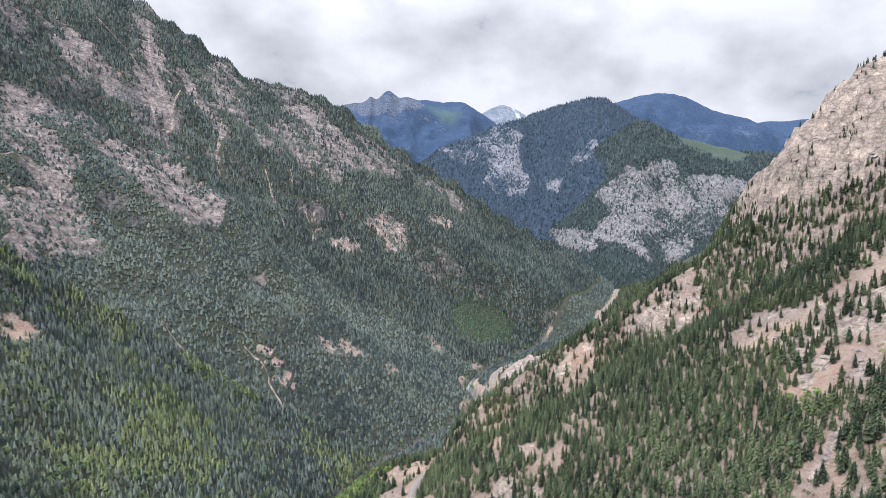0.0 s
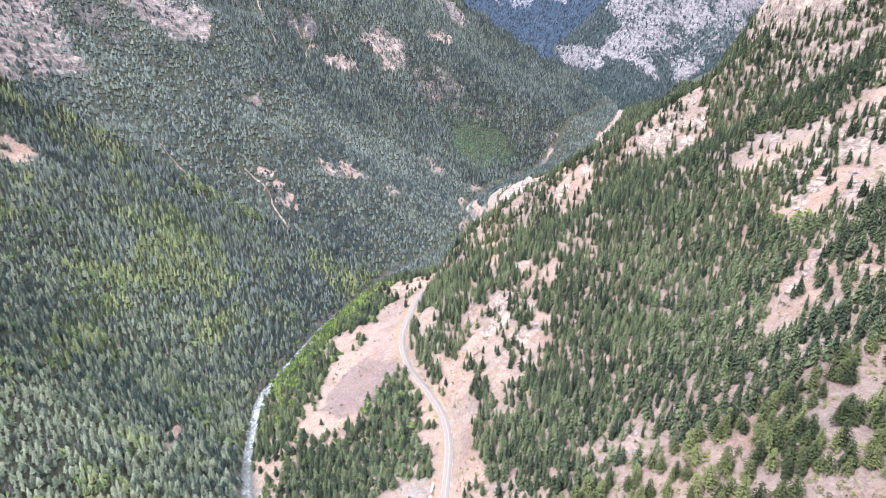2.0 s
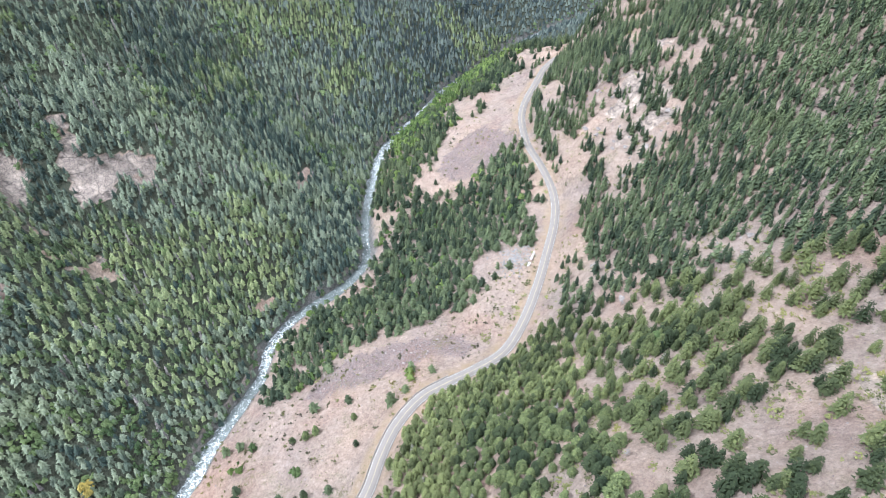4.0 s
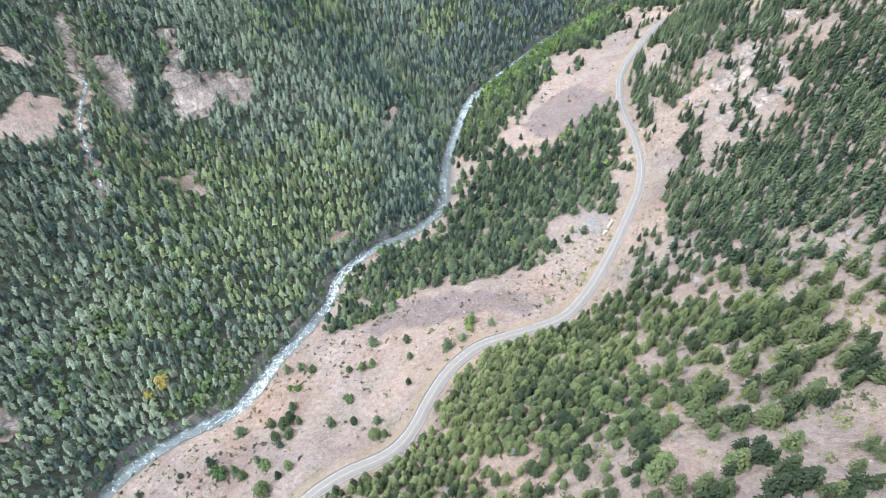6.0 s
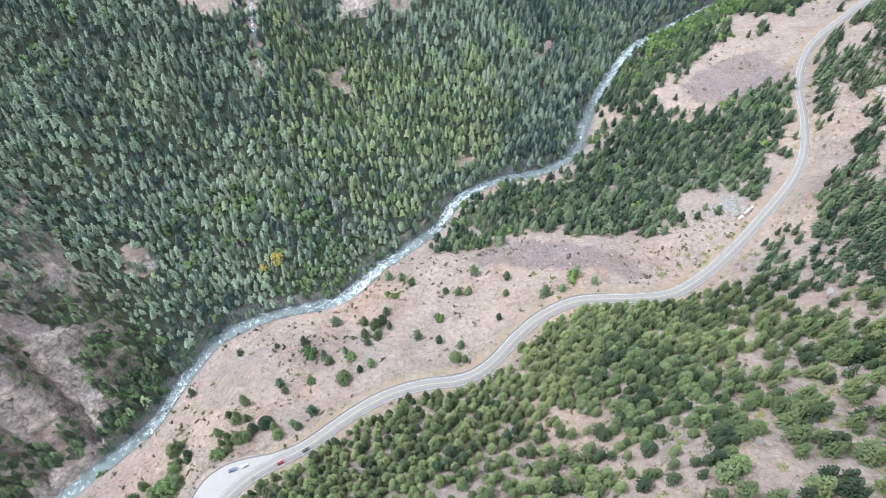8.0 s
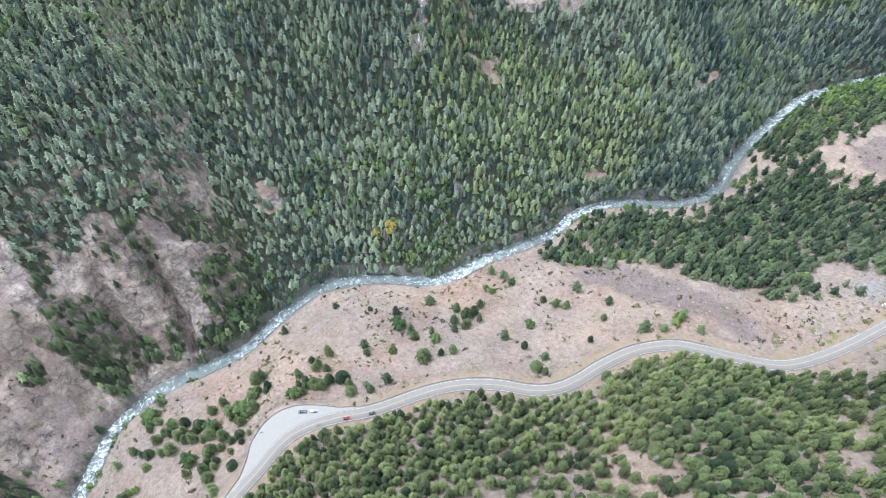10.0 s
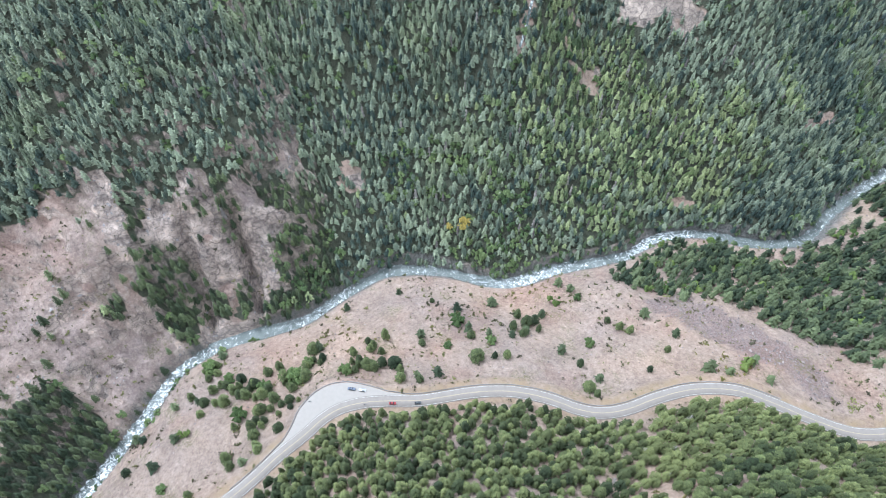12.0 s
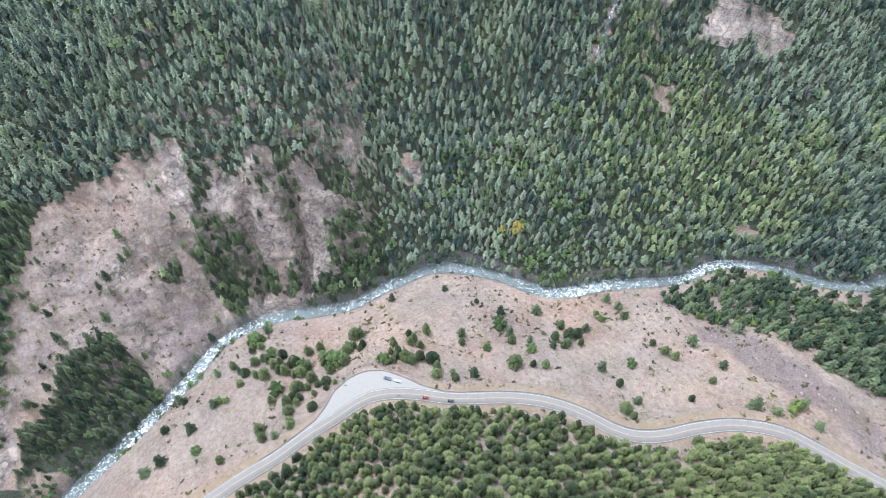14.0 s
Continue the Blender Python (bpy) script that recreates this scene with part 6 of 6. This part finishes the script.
def wheel(root, x, y, r, w=0.24):
    bm = bmesh.new()
    bmesh.ops.create_cone(bm, cap_ends=True, segments=16, radius1=r, radius2=r, depth=w, matrix=pose(x, y, r, 90))
    bmesh.ops.bevel(bm, geom=[e for e in bm.edges if len(e.link_faces) == 2 and any(len(f.verts) > 4 for f in e.link_faces)], offset=0.03, segments=1, affect='EDGES')
    tyre = part("tyre", bm, MAT_TYRE, root)
    bm = bmesh.new()
    bmesh.ops.create_cone(bm, cap_ends=True, segments=12, radius1=r * 0.6, radius2=r * 0.55, depth=w + 0.03, matrix=pose(x, y, r, 90))
    part("rim", bm, MAT_STEEL, tyre)


def body_shell(bm, length, width, z0, z1, nose=0.12, tuck=0.06):
    """A car's lower body: sides drawn in at the top, rounded corners in plan."""
    rows = []
    for z, k in ((z0, 0.94), (z0 + 0.15, 1.0), ((z0 + z1) / 2, 1.0), (z1, 1 - tuck)):
        l, w = length / 2 * (1 if z < z1 else 0.985), width / 2 * k
        c = nose * 2
        ring = [(l, -w + c), (l, w - c), (l - c, w), (-l + c, w), (-l, w - c), (-l, -w + c), (-l + c, -w), (l - c, -w)]
        rows.append([bm.verts.new((px, py, z)) for px, py in ring])
    for a, b in zip(rows, rows[1:]):
        for i in range(8):
            bm.faces.new((a[i], a[(i + 1) % 8], b[(i + 1) % 8], b[i]))
    bm.faces.new(rows[0][::-1]), bm.faces.new(rows[-1])


def cabin_shell(bm, x0, x1, y, z0, z1, rake_front, rake_back, inset=0.14):
    lo = [bm.verts.new(p) for p in ((x0, -y, z0), (x1, -y, z0), (x1, y, z0), (x0, y, z0))]
    hi = [bm.verts.new(p) for p in ((x0 + rake_back, -y + inset, z1), (x1 - rake_front, -y + inset, z1), (x1 - rake_front, y - inset, z1), (x0 + rake_back, y - inset, z1))]
    for i in range(4):
        bm.faces.new((lo[i], lo[(i + 1) % 4], hi[(i + 1) % 4], hi[i]))
    bm.faces.new(hi), bm.faces.new(lo[::-1])


def car(colour, name, label, kind="car"):
    paint = plain(name + "_paint", colour, 0.5, vary=0.05)
    root = tagged(new(name), label, "pickup truck" if kind == "pickup" else "car", "vehicles on the road")
    length, width = (5.4, 1.95) if kind == "pickup" else (4.5, 1.82)
    bm = bmesh.new()
    body_shell(bm, length, width, 0.28, 0.95)
    part("body", bm, paint, root)
    x0, x1 = (-0.6, 1.35) if kind == "pickup" else (-1.75, 1.05)
    bm = bmesh.new()
    cabin_shell(bm, x0, x1, width / 2 - 0.08, 0.95, 1.42, 0.62, 0.5 if kind == "car" else 0.2)
    glass = part("cabin_glass", bm, MAT_GLASS, root, "dark window glass")
    bm = bmesh.new()
    back, front = (0.24, 0.66) if kind == "pickup" else (0.54, 0.66)
    box(bm, x0 + back, x1 - front, -width / 2 + 0.24, width / 2 - 0.24, 1.41, 1.48, 0.03)
    part("roof", bm, paint, root)
    if kind == "pickup":
        for sy in (-1, 1):
            bm = bmesh.new()
            box(bm, -2.6, -0.62, sy * 0.86 - 0.05, sy * 0.86 + 0.05, 0.94, 1.18, 0.02)
            part("bed_side", bm, paint, root)
    for sx in (-1, 1):
        for sy in (-1, 1):
            wheel(root, sx * length * 0.30, sy * (width / 2 - 0.13), 0.34)
            bm = bmesh.new()
            box(bm, sx * (length / 2 - 0.02) - 0.03, sx * (length / 2 - 0.02) + 0.03, sy * 0.52 - 0.15, sy * 0.52 + 0.15, 0.66, 0.80, 0.02)
            part("headlight" if sx > 0 else "tail_light", bm, MAT_LAMP if sx > 0 else MAT_TAIL, root)
    return root


def trailer(label):
    """A flat open trailer with a low load."""
    root = tagged(new("flat_trailer"), label, "trailer", "vehicles in the lay-by")
    bm = bmesh.new()
    box(bm, -2.6, 2.4, -1.0, 1.0, 0.55, 0.70, 0.03)
    part("deck", bm, MAT_STEEL, root)
    for sy in (-1, 1):
        bm = bmesh.new()
        box(bm, -2.6, 2.4, sy * 1.0 - 0.04, sy * 1.0 + 0.04, 0.70, 1.05, 0.015)
        part("rail", bm, MAT_STEEL, root)
        for sx in (-0.9, 0.0):
            wheel(root, sx, sy * 1.12, 0.33, 0.2)
    bm = bmesh.new()
    tube(bm, [(2.3, 0, 0.6), (3.6, 0, 0.55)], (0.07, 0.05), 6)
    part("drawbar", bm, MAT_STEEL, root)
    bm = bmesh.new()
    box(bm, -1.9, 0.2, -0.7, 0.7, 0.70, 1.25, 0.12)
    part("load", bm, plain("grey_tarpaulin", (0.30, 0.31, 0.30), 0.8), root, "grey covered load")
    return root


red = car((0.25, 0.03, 0.035), "red_car", "dark red car on the asphalt road")
red.matrix_basis = road_pose(-150, 25, -1.9, back=False)
dark = car((0.06, 0.065, 0.07), "dark_car", "dark grey car on the asphalt road")
dark.matrix_basis = road_pose(-144, 41, -1.9)
truck = car((0.10, 0.12, 0.16), "pickup_truck", "slate blue pickup truck parked in the lay-by", "pickup")
truck.matrix_basis = pose(-170.6, 2.6, 60.0, 0, 0, 241)
hitched = trailer("grey flat trailer hitched to the parked pickup")
hitched.matrix_basis = pose(-167.2, 9.0, 60.0, 0, 0, 241)
whites = [car((0.78, 0.78, 0.77), "white_car", "white car parked on gravel beside the road") for _ in range(1)]
whites[0].matrix_basis = pose(-13.0, 394, 60.0, 0, 0, 70)
for px, py, a in ((-11.5, 403, 80), (-10.5, 409, 84)):
    copy_thing(whites[0], pose(px, py, 60.0, 0, 0, a))


def motorcycle(label):
    root = tagged(new("motorcycle"), label, "motorcycle", "vehicles in the lay-by")
    for x in (-0.72, 0.72):
        wheel(root, x, 0.0, 0.32, 0.14)
    bm = bmesh.new()
    tube(bm, [(-0.5, 0, 0.62), (0.0, 0, 0.70), (0.42, 0, 0.86)], (0.13, 0.19, 0.12), 8)
    part("tank_and_seat", bm, plain("black_enamel", (0.03, 0.03, 0.035), 0.4), root)
    bm = bmesh.new()
    box(bm, -0.25, 0.25, -0.17, 0.17, 0.28, 0.62, 0.05)
    part("engine", bm, MAT_STEEL, root)
    bm = bmesh.new()
    tube(bm, [(0.40, -0.38, 1.02), (0.46, 0, 0.98), (0.40, 0.38, 1.02)], (0.02, 0.02, 0.02), 5)
    part("handlebar", bm, MAT_STEEL, root)
    bm = bmesh.new()
    tube(bm, [(0.72, 0, 0.32), (0.48, 0, 0.95)], (0.04, 0.04), 5)
    part("fork", bm, MAT_STEEL, root)
    return root


bike = motorcycle("black motorcycle standing in the lay-by")
bike.matrix_basis = pose(-172.5, -25.5, 60.0, 0, 0, 60)
tagged(copy_thing(bike, road_pose(-157, 8, -1.8)), "black motorcycle riding along the asphalt road", group="vehicles on the road")
